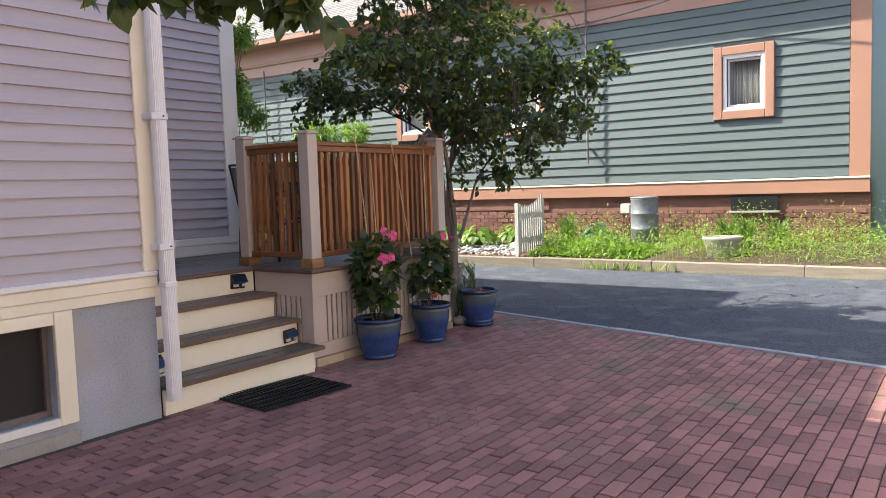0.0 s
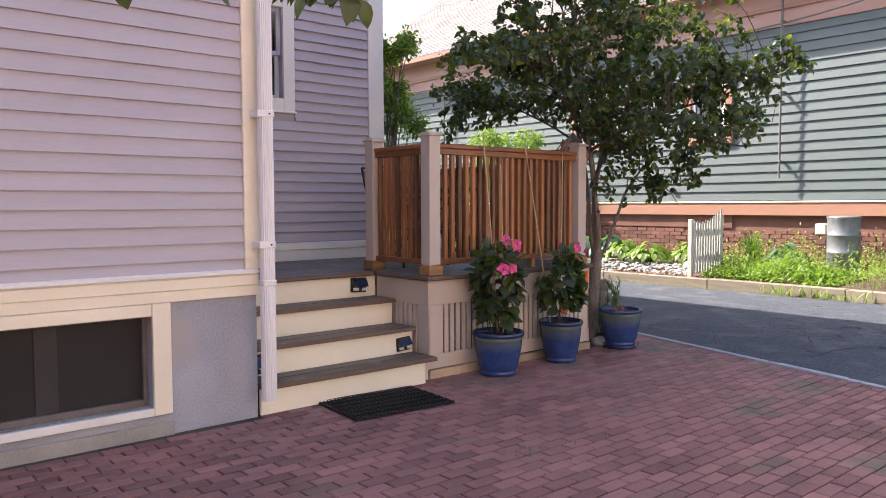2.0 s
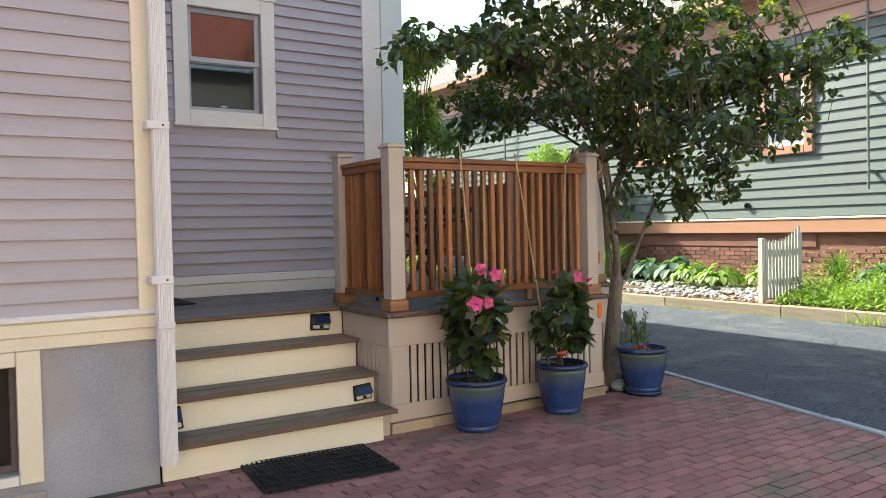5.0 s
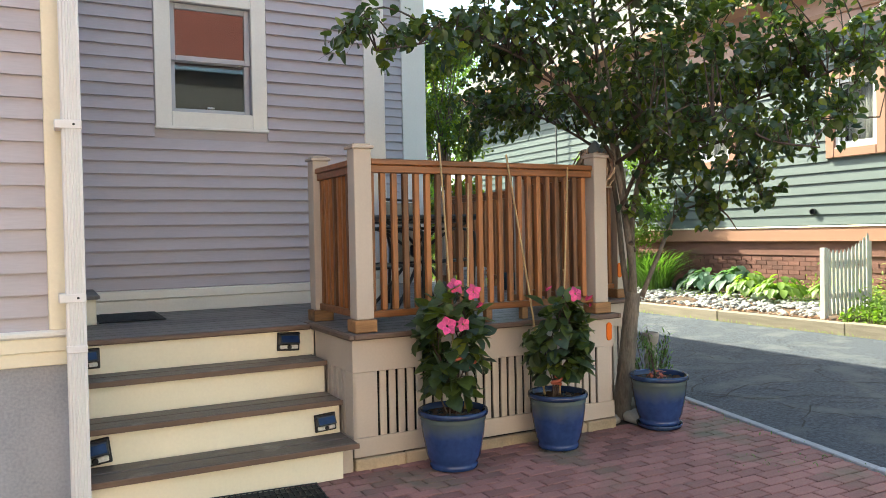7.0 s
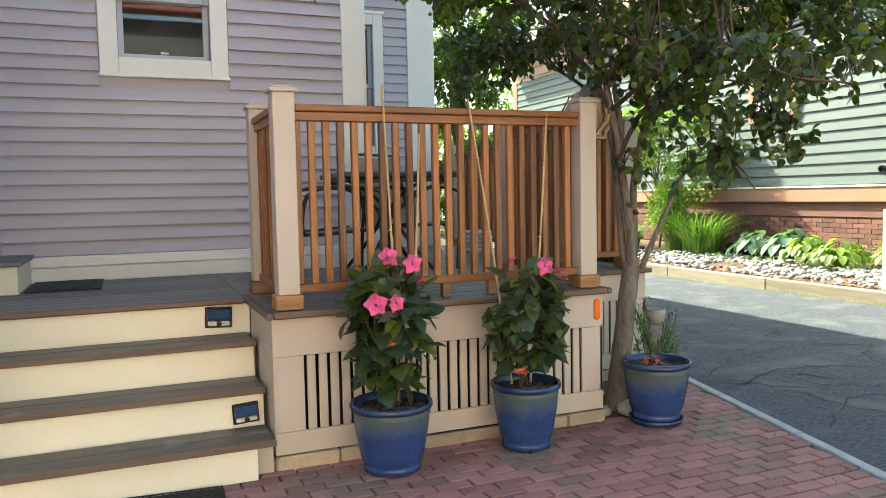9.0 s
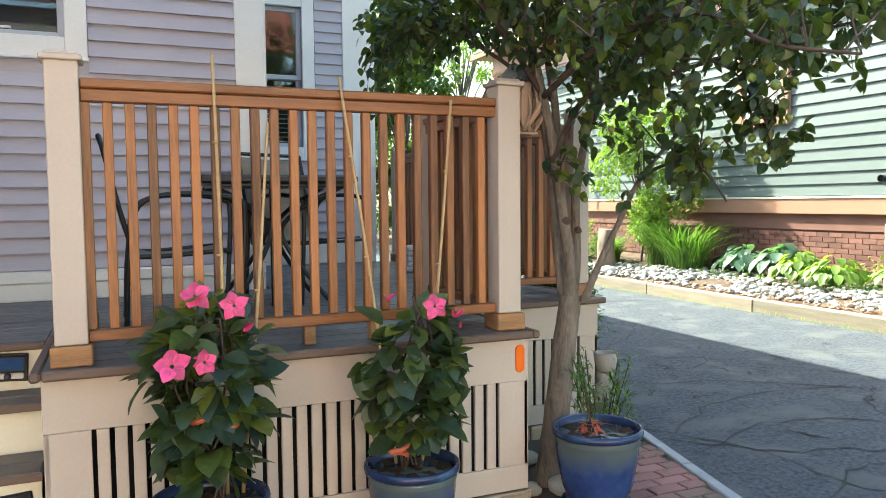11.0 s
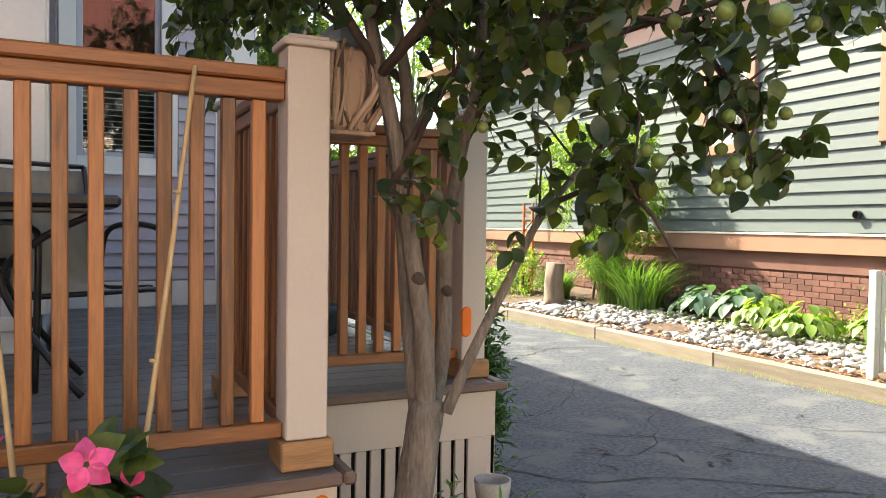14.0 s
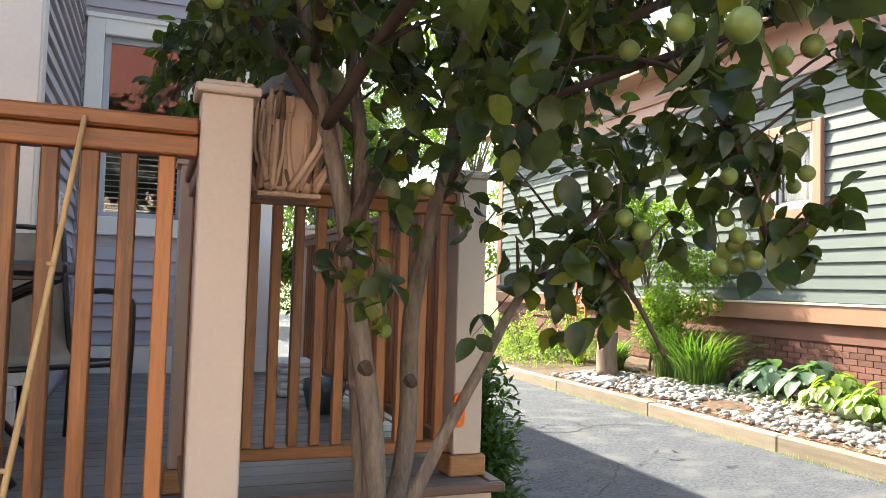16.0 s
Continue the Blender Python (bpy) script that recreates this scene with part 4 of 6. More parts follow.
side = empty("street_house", (-15, 0, 0), "plain unseen red block closing the end of the patio", "house")
part("wall", block((-4, -14, -0.05), (0, 8, 6.5), 0.01), M_FARRED, side)
part("roof", block((-4.4, -14.4, 6.51), (0.4, 8.4, 6.8), 0.02), M_SHINGLE, side)

# ---- plants ----


def crown(name, clusters, n, size, mat, parent, seed, droop=0.4, twig=0.02, flat=1.0, shell=0.55, ratio=0.62, sun=0.0):
    """Leaves scattered in clumps. clusters: (x, y, z, rx, ry, rz)."""
    rng = random.Random(seed)
    verts, faces = [], []
    total = sum(c[3] * c[4] * c[5] for c in clusters)
    for cx, cy, cz, rx, ry, rz in clusters:
        k = max(6, int(n * rx * ry * rz / total))
        sprigs = max(3, k // 9)
        for s in range(sprigs):
            d = rand_dir(rng) * (shell + (1 - shell) * rng.random()) * rng.uniform(0.75, 1.08)
            c = Vector((cx + d.x * rx, cy + d.y * ry, cz + d.z * rz))
            out = (Vector((d.x, d.y, d.z * 0.4)) + rand_dir(rng) * 0.7).normalized()
            for q in range(max(1, k // sprigs)):
                at = c + out * rng.uniform(-1, 1) * size * 1.6 + rand_dir(rng) * size * 0.7
                along = (out + rand_dir(rng) * 0.9 - Vector((0, 0, droop))).normalized()
                ln = size * rng.uniform(0.65, 1.2)
                leaf_geo(verts, faces, at, along, (Vector((0, 0, 1)) + rand_dir(rng) * 0.6), ln, ln * ratio * rng.uniform(0.85, 1.15), rng.uniform(0.1, 0.5), rng.uniform(0, 0.45))
    return raw(name, verts, faces, mat, parent)


def tree_far(x, y, h, r, label, seed, mat=None, leaf=0.16, n=2600, trunk=0.12, clumps=16, low=0.38):
    rng = random.Random(seed)
    root = empty("tree", (0, 0, 0), label, "tree")
    tube("trunk", smooth_path([(x, y, -0.05), (x + 0.1, y, h * 0.3), (x - 0.05, y + 0.1, h * 0.6), (x, y, h * 0.85)], 4), trunk, M_BARK, root, 8, 0.3, 0.1)
    cl = []
    for i in range(clumps):
        a = rng.uniform(0, 6.28)
        rr = r * math.sqrt(rng.random()) * 0.85
        z = h * rng.uniform(low, 0.97)
        k = rng.uniform(0.25, 0.45) * r
        cl.append((x + rr * math.cos(a), y + rr * math.sin(a), z, k, k, k * 0.8))
        tube("limb", smooth_path([(x, y, z * 0.6), (x + rr * 0.5 * math.cos(a), y + rr * 0.5 * math.sin(a), z * 0.85), cl[-1][:3]], 3), trunk * 0.35, M_BARK, root, 6, 0.3)
    crown("crown", cl, n, leaf, mat or G_FAR, root, seed)
    return root


tree_far(9.0, 34, 9.5, 3.4, "leafy green tree standing far up the driveway", 11, n=3200)
tree_far(4.5, 38, 11, 4.2, "tall leafy tree beyond the end of the drive", 12, n=3600, leaf=0.2)
tree_far(14, 40, 12, 4.5, "broad green tree behind the green house", 13, n=3000, leaf=0.22)
tree_far(3.02, 4.75, 4.15, 0.46, "slender sunlit green tree beside the far deck corner", 14, mat=G_TREE, leaf=0.062, n=9000, trunk=0.035, clumps=30, low=0.30)
tree_far(9.35, 8.9, 3.3, 1.0, "feathery light green sapling in the garden bed", 15, mat=G_LIME, leaf=0.07, n=13000, trunk=0.03, clumps=26, low=0.25)
tree_far(12.5, 24.0, 11.0, 3.2, "bright leafy tree past the green house", 17, n=9000, leaf=0.17, mat=G_LIME, clumps=30, low=0.2)
tree_far(6.6, 21.5, 9.5, 2.3, "bushy green tree by the drive's far edge", 19, n=11000, leaf=0.14, clumps=34, low=0.16)
tree_far(9.6, 27, 10, 2.8, "rounded green tree near the drive's end", 16, n=7000, clumps=26, low=0.2)
tree_far(3.6, 25, 9, 2.6, "leafy green tree behind the end of the deck", 20, n=7000, clumps=26, low=0.15)


def shrub(x, y, z, rx, ry, rz, label, seed, mat, n=900, leaf=0.07, name="shrub", category="shrub", ratio=0.6):
    rng = random.Random(seed)
    root = empty(name, (x, y, z), label, category)
    verts, faces = [], []
    for i in range(7):
        a = rng.uniform(0, 6.28)
        tube_geo(smooth_path([(0, 0, -0.04), (rx * 0.3 * math.cos(a), ry * 0.3 * math.sin(a), rz * 0.7), (rx * 0.7 * math.cos(a), ry * 0.7 * math.sin(a), rz * 1.4)], 3),
                 [0.012, 0.010, 0.009, 0.008, 0.007, 0.005, 0.004], 5, verts, faces)
    tagged(raw("stem_growth", verts, faces, M_BARKDARK, root), kind="stuff")
    cl = [(rng.uniform(-0.55, 0.55) * rx, rng.uniform(-0.55, 0.55) * ry, rz * rng.uniform(0.45, 1.5), rx * 0.5, ry * 0.5, rz * 0.5) for _ in range(9)]
    crown("leaves", cl, n, leaf, mat, root, seed, ratio=ratio)
    return root


def hosta(x, y, r, label, seed, mat, n=46, leaf=0.24):
    rng = random.Random(seed)
    root = empty("hosta", (x, y, bed_z(x)), label, "hosta", "hostas in the garden bed")
    verts, faces, sv, sf = [], [], [], []
    for i in range(n):
        a = rng.uniform(0, 6.28)
        k = rng.random() ** 0.6
        rr = r * k * 0.8
        h = (0.42 - 0.22 * k) * (r / 0.45) * rng.uniform(0.8, 1.15)
        at = Vector((rr * math.cos(a), rr * math.sin(a), h))
        tube_geo([(0.02 * math.cos(a), 0.02 * math.sin(a), 0), at * 0.6 + Vector((0, 0, 0.05)), at], [0.006, 0.005, 0.004], 4, sv, sf)
        leaf_geo(verts, faces, at, Vector((math.cos(a), math.sin(a), -0.15 - 0.5 * k)), Vector((0, 0, 1)), leaf * rng.uniform(0.75, 1.15), leaf * 0.72 * rng.uniform(0.85, 1.15), 0.3, 0.35, True)
    raw("leaves", verts, faces, mat, root, smooth=True)
    raw("stem_growth", sv, sf, G_GRASS, root)
    return root


def strap_clump(x, y, r, h, label, seed, mat, n=160, z=None, width=0.018, name="daylily"):
    rng = random.Random(seed)
    root = empty(name, (x, y, bed_z(x) if z is None else z), label, name.replace("_", " "))
    verts, faces = [], []
    for i in range(n):
        a = rng.uniform(0, 6.28)
        rr = 0.35 * r * math.sqrt(rng.random())
        base = Vector((rr * math.cos(a), rr * math.sin(a), -0.03))
        b = a + rng.uniform(-0.6, 0.6)
        reach, hh = r * rng.uniform(0.3, 1.1), h * rng.uniform(0.6, 1.1)
        side = Vector((-math.sin(b), math.cos(b), 0)) * width * rng.uniform(0.6, 1.2)
        k = len(verts)
        for s in range(6):
            t = s / 5
            p = base + Vector((math.cos(b) * reach * t * t, math.sin(b) * reach * t * t, hh * (1.5 * t - 0.75 * t * t)))
            w = side * (1 - t ** 2 * 0.97)
            verts += [p + w * 0.5, p - w * 0.5]
        for s in range(5):
            faces.append((k + 2 * s, k + 2 * s + 1, k + 2 * s + 3, k + 2 * s + 2))
    tagged(raw("foliage", verts, faces, mat, root), kind="stuff")
    return root


rng = random.Random(21)
for i, (x, y, r) in enumerate(((9.3, 6.15, 0.48), (9.45, 5.55, 0.52), (9.6, 6.6, 0.40), (9.6, 1.75, 0.42))):
    hosta(x, y, r, "blue-green hosta with broad ribbed leaves", 30 + i, G_HOSTA)
for i, (x, y, r) in enumerate(((9.05, 4.85, 0.50), (8.9, 4.15, 0.48), (9.25, 3.5, 0.42))):
    hosta(x, y, r, "lime green hosta with narrow leaves", 40 + i, G_LIME, 70, 0.17)
for i, (x, y, r, h) in enumerate(((9.15, 7.35, 1.0, 1.05), (9.4, 8.2, 1.0, 1.1), (9.0, 9.4, 0.6, 0.7))):
    strap_clump(x, y, r, h, "arching daylily clump with long strap leaves", 50 + i, G_GRASS, 330, width=0.024)
for i, (x, y, h) in enumerate(((9.3, -1.2, 0.75), (9.55, -0.8, 0.8), (9.5, -1.7, 0.7), (9.55, 2.35, 0.85))):
    strap_clump(x, y, 0.35, h, "upright iris clump with stiff sword leaves", 60 + i, G_GRASS, 80, width=0.03, name="iris")
shrub(9.0, 10.6, 0.25, 0.7, 0.8, 0.55, "bright lime shrub beside the far stump", 70, G_LIME, 1300, 0.07)
shrub(8.6, 12.0, 0.25, 0.8, 0.9, 0.5, "feathery light green shrub in the garden bed", 71, G_WEED, 1500, 0.06)
shrub(8.4, 15.5, 0.2, 1.0, 1.4, 0.7, "rounded lime shrub at the drive's edge", 72, G_LIME, 1500, 0.08)
shrub(8.9, 19, 0.2, 1.3, 2.0, 1.0, "dense green shrub far along the drive", 73, G_FAR, 1800, 0.1)
shrub(7.4, 22, 0.0, 2.6, 1.2, 1.0, "leafy hedge closing the end of the drive", 74, G_FAR, 2600, 0.11)
shrub(4.0, 24, 0.0, 2.6, 1.2, 1.2, "leafy hedge closing the end of the drive", 75, G_FAR, 2600, 0.11)


def leaf_field(name, label, x0, x1, y0, y1, n, lo, hi, leaf, mat, seed, ratio=0.45, edge=0.25):
    """A bed of small upright leaves and stems, uneven in height."""
    rng = random.Random(seed)
    verts, faces = [], []
    for i in range(n):
        x, y = rng.uniform(x0, x1), rng.uniform(y0, y1)
        e = min(1, min(x - x0, x1 - x, y - y0, y1 - y) / edge + 0.25)
        hump = 0.55 + 0.9 * (0.5 + noise.noise((x * 1.3, y * 1.3, seed)))
        top = (lo + (hi - lo) * rng.random() ** 1.4) * e * max(0.35, hump)
        z = bed_z(x) + top * rng.uniform(0.25, 1.0)
        along = rand_dir(rng, 0.7) + Vector((0, 0, 0.35))
        ln = leaf * rng.uniform(0.6, 1.25)
        leaf_geo(verts, faces, Vector((x, y, z)), along, Vector((0, 0, 1)) + rand_dir(rng) * 0.4, ln, ln * ratio, 0.25, rng.uniform(0, 0.5))
        if i % 6 == 0:
            k = len(verts)
            b = bed_z(x) - 0.02
            verts += [(x - 0.004, y, b), (x + 0.004, y, b), (x + along.x * 0.02, y + along.y * 0.02, z + ln * 0.3)]
            faces.append((k, k + 1, k + 2))
    return tagged(raw(name, verts, faces, mat), label, "plants", kind="stuff")


leaf_field("groundcover", "dense mound of bright green groundcover by the kerb", 7.70, 8.9, 0.15, 2.3, 3400, 0.18, 0.36, 0.085, G_LIME, 81)
leaf_field("meadow_weeds", "tall pale green meadow weeds in the sunny bed", 7.75, 10.1, -8.0, 0.1, 14000, 0.25, 0.66, 0.07, G_WEED, 82, 0.3)
leaf_field("low_weeds", "low leafy weeds along the brick foundation", 8.95, 10.15, 0.0, 4.0, 3000, 0.2, 0.7, 0.07, G_WEED, 83, 0.4)
leaf_field("bed_edge_plants", "mixed low plants along the far bed", 7.8, 9.8, 10.0, 18.0, 3800, 0.15, 0.5, 0.08, G_LIME, 84)
leaf_field("hosta_seedlings", "small green seedlings among the stones", 8.6, 9.2, 2.9, 7.4, 350, 0.05, 0.14, 0.06, G_LIME, 85)

# river stones and mulch
verts, faces = [], []
ico = bmesh.new()
bmesh.ops.create_icosphere(ico, subdivisions=1, radius=1.0)
iv = [v.co.copy() for v in ico.verts]
fi = [tuple(v.index for v in f.verts) for f in ico.faces]
ico.free()
rng = random.Random(91)
for i in range(1900):
    x, y = 7.72 + 1.5 * rng.random() ** 1.15, rng.uniform(2.7, 9.2)
    if rng.random() < 0.5 * (x < 7.98) or noise.noise((x * 1.5, y * 0.8, 4)) < -0.28:
        continue
    s = rng.uniform(0.028, 0.075)
    m = pose(x, y, bed_z(x) + rng.uniform(0.0, 0.045), rng.uniform(-25, 25), rng.uniform(-25, 25), rng.uniform(0, 360)) @ Matrix.Diagonal((s, s * rng.uniform(0.6, 0.95), s * rng.uniform(0.35, 0.6), 1))
    k = len(verts)
    verts += [m @ (v * rng.uniform(0.9, 1.08)) for v in iv]
    faces += [tuple(k + j for j in f) for f in fi]
tagged(raw("river_stones", verts, faces, M_STONE, smooth=True), "pale rounded river stones spread behind the kerb", "stones", kind="stuff")
verts, faces = [], []
for i in range(2200):
    x, y = 7.66 + 1.7 * rng.random() ** 2, rng.uniform(2.2, 9.5)
    a, s = rng.uniform(0, 6.28), rng.uniform(0.012, 0.04)
    d, e = Vector((math.cos(a), math.sin(a), rng.uniform(-0.3, 0.3))) * s, Vector((-math.sin(a), math.cos(a), 0)) * s * 0.3
    p = Vector((x, y, bed_z(x) + rng.uniform(0.01, 0.035)))
    k = len(verts)
    verts += [p - d - e, p + d - e, p + d + e, p - d + e]
    faces.append((k, k + 1, k + 2, k + 3))
tagged(raw("bark_mulch", verts, faces, material("red_brown_mulch", (0.26, 0.12, 0.06), 0.9, 0.5, 9, 60, 0.2, island=0.9)), "reddish bark mulch chips between the stones", "mulch", kind="stuff")
for i, (x, y, s) in enumerate(((8.75, 3.05, 0.17), (8.95, 4.6, 0.13), (7.95, 8.0, 0.14))):
    bm = bmesh.new()
    bmesh.ops.create_icosphere(bm, subdivisions=3, radius=1.0)
    for vv in bm.verts:
        vv.co *= 1 + 0.18 * noise.noise(vv.co * 1.7 + Vector((i * 5, 0, 0)))
    bmesh.ops.scale(bm, vec=(s, s * 1.3, s * 0.7), verts=bm.verts)
    ob = mesh_object("boulder", bm, M_STONE, smooth=True)
    ob.location = (x, y, bed_z(x) + s * 0.3)
    tagged(ob, "small pale rounded boulder among the plants", "boulder", "boulders in the bed")

# picket fence panel
fence = empty("picket_fence", (7.72, 2.5, 0.16), "short white picket fence panel with a dipped top", "fence", rz=2)
part("post", block((-0.035, -0.02, -0.03), (0.04, 0.055, 0.99), 0.006), M_PICKET, fence)
part("post", block((1.0, -0.02, -0.03), (1.07, 0.055, 1.06), 0.006), M_PICKET, fence)
part("rail", block((0.0, -0.001, 0.28), (1.02, 0.034, 0.36), 0.004), M_PICKET, fence)
part("rail", block((0.0, -0.001, 0.74), (1.02, 0.034, 0.82), 0.004), M_PICKET, fence)
for i in range(11):
    u = 0.05 + i * 0.0905
    h = 0.93 + 0.20 * (i / 10) ** 2 - 0.05 * math.sin(i / 10 * math.pi)
    bm = block((u, -0.022, 0.06), (u + 0.056, -0.002, h), 0.003)
    part("picket", bm, M_PICKET, fence)
    part("picket_tip", lathe([(0.030, 0), (0.016, 0.03), (0.003, 0.05)], 8), M_PICKET, fence).matrix_basis = pose(u + 0.028, -0.012, h) @ Matrix.Diagonal((1, 0.35, 1, 1))
# galvanised drum, white block, stone trough
drum = empty("metal_drum", (9.65, 0.78, 0.26), "dull grey galvanised drum beside the foundation", "drum")
part("body", lathe([(0.25, 0), (0.26, 0.02), (0.26, 0.3), (0.268, 0.31), (0.26, 0.32), (0.26, 0.6), (0.268, 0.61), (0.26, 0.62), (0.26, 0.88), (0.27, 0.9), (0.25, 0.9), (0.24, 0.86)], 32), M_TIN, drum, smooth=True)
part("lid", lathe([(0.272, 0.901), (0.272, 0.925), (0.2, 0.94), (0.03, 0.945)], 32), M_TIN, drum, smooth=True)
ob = mesh_object("white_block", block((-0.09, -0.1, 0), (0.09, 0.1, 0.2), 0.02), M_PICKET)
ob.location = (9.8, 1.2, 0.86)
tagged(ob, "small white box fixed on the red foundation", "box")
trough = empty("stone_planter", (8.5, -1.0, 0.18), "weathered round concrete planter half sunk among weeds", "planter")
part("bowl", lathe([(0.22, -0.1), (0.26, 0.1), (0.30, 0.27), (0.32, 0.3), (0.32, 0.34), (0.28, 0.34), (0.265, 0.28)], 28), M_CONC, trough, smooth=True)
part("soil", lathe([(0.264, 0.24), (0.264, 0.285), (0.05, 0.3)], 28), M_SOIL, trough)
# stump and trellis
stump = empty("tree_stump", (8.45, 8.7, 0.18), "grey weathered upright tree stump by the stones", "stump")
verts, faces = [], []
tube_geo([(0, 0, -0.05), (0.01, 0, 0.12), (0.0, 0.02, 0.4), (0.02, 0.0, 0.72)], [0.22, 0.17, 0.15, 0.145], 20, verts, faces, 0.18, random.Random(2))
raw("trunk", verts, faces, M_STUMP, stump, smooth=True)
tr = empty("garden_trellis", (9.1, 10.6, 0.2), "narrow orange-brown wooden trellis in the bed", "trellis")
for u in (-0.16, 0.16):
    part("upright", block((-0.02, u - 0.02, -0.05), (0.02, u + 0.02, 1.75), 0.003), M_REDWOOD, tr)
for i in range(12):
    part("rung", block((0.021, -0.18, 0.15 + i * 0.135), (0.035, 0.18, 0.18 + i * 0.135), 0.002), M_REDWOOD, tr)

# ---- pear tree ----
pear = empty("pear_tree", (2.08, 0.2, 0), "pear tree with grey bark and small green fruit", "tree")
pear.matrix_world = Matrix.Identity(4)
TR = random.Random(77)
BRANCHES = {
    "trunk": ([(2.09, 0.22, -0.05), (2.11, 0.2, 0.15), (2.14, 0.18, 0.45), (2.18, 0.18, 0.75), (2.21, 0.18, 0.95)], 0.072, 0.054),
    "stem": ([(2.20, 0.17, 0.88), (2.18, 0.15, 1.15), (2.13, 0.15, 1.45), (2.09, 0.15, 1.70), (2.03, 0.15, 1.95), (1.97, 0.15, 2.2), (1.90, 0.18, 2.7), (1.86, 0.2, 3.3), (1.9, 0.25, 3.9)], 0.033, 0.010),
    "stem_b": ([(2.23, 0.22, 0.85), (2.32, 0.30, 1.10), (2.33, 0.32, 1.45), (2.38, 0.32, 1.72), (2.45, 0.32, 2.05), (2.52, 0.42, 2.6), (2.6, 0.6, 3.2), (2.6, 0.7, 3.8)], 0.030, 0.010),
    "stem_d": ([(2.19, 0.20, 0.86), (2.165, 0.24, 1.2), (2.13, 0.26, 1.65), (2.08, 0.30, 2.0), (2.02, 0.42, 2.6), (1.98, 0.5, 3.2)], 0.027, 0.008),
    "stem_c": ([(2.25, 0.13, 0.92), (2.32, 0.10, 1.10), (2.45, 0.10, 1.33), (2.60, 0.10, 1.57), (2.9, 0.05, 1.85), (3.3, 0.0, 1.95)], 0.021, 0.006),
    "limb_a": ([(2.12, 0.15, 1.62), (2.14, 0.22, 1.93), (2.11, 0.25, 2.2), (2.15, 0.4, 2.8), (2.1, 0.6, 3.5)], 0.024, 0.008),
    "limb_b": ([(2.08, 0.15, 1.62), (2.18, 0.08, 1.88), (2.26, 0.05, 1.95), (2.40, 0.0, 1.97), (2.75, -0.3, 2.1), (3.1, -0.7, 2.2), (3.45, -1.0, 2.2)], 0.018, 0.005),
    "limb_c": ([(2.40, 0.32, 1.80), (2.6, 0.25, 2.15), (2.95, -0.1, 2.36), (3.25, -0.6, 2.52), (3.6, -1.05, 2.75)], 0.019, 0.006),
    "limb_d": ([(2.03, 0.15, 1.95), (1.7, 0.15, 2.35), (1.2, 0.05, 2.6), (0.6, -0.15, 2.65), (-0.2, -0.55, 2.42)], 0.015, 0.004),
    "limb_e": ([(1.99, 0.12, 2.1), (1.95, -0.2, 2.25), (1.85, -0.55, 2.2), (1.7, -0.75, 2.02)], 0.016, 0.005),
    "limb_f": ([(2.03, 0.14, 1.94), (2.12, -0.3, 2.15), (2.18, -0.75, 2.15), (2.25, -1.05, 1.98), (2.45, -1.25, 1.92)], 0.017, 0.005),
    "limb_g": ([(2.43, 0.315, 1.95), (2.55, -0.05, 2.1), (2.68, -0.35, 2.05), (2.76, -0.5, 1.85), (2.80, -0.54, 1.64)], 0.008, 0.003),
    "limb_h": ([(1.90, 0.18, 2.7), (1.5, 0.3, 3.1), (1.0, 0.4, 3.4)], 0.018, 0.005),
    "limb_i": ([(2.52, 0.42, 2.6), (3.0, 0.5, 3.0), (3.6, 0.6, 3.2)], 0.018, 0.005),
    "limb_k": ([(2.14, 0.22, 1.93), (2.02, 0.7, 2.25), (1.95, 1.4, 2.55), (1.90, 2.1, 2.68)], 0.014, 0.004),
    "limb_j": ([(2.60, 0.10, 1.57), (2.62, -0.15, 1.62), (2.56, -0.4, 1.55), (2.58, -0.5, 1.42)], 0.010, 0.004),
}
wood_points = []
for key, (pts, r0, r1) in BRANCHES.items():
    path = smooth_path(pts, 5)
    verts, faces = [], []
    tube_geo(path, [r0 + (r1 - r0) * i / (len(path) - 1) for i in range(len(path))], 14 if r0 > 0.04 else 8, verts, faces, 0.10, TR)
    raw("trunk" if key == "trunk" else "limb", verts, faces, M_BARK if r0 > 0.02 else M_BARKDARK, pear, smooth=True)
    if key != "trunk":
        wood_points += [p for p in path if p.z > 1.5]
for at, r in (((2.15, 0.128, 1.335), 0.021), ((2.325, 0.288, 1.28), 0.020), ((2.108, 0.128, 1.62), 0.017)):
    bm = bmesh.new()
    bmesh.ops.create_icosphere(bm, subdivisions=2, radius=r)
    for vv in bm.verts:
        vv.co *= 1 + 0.4 * noise.noise(vv.co * 60)
    part("knot", bm, M_BARKDARK, pear).location = at

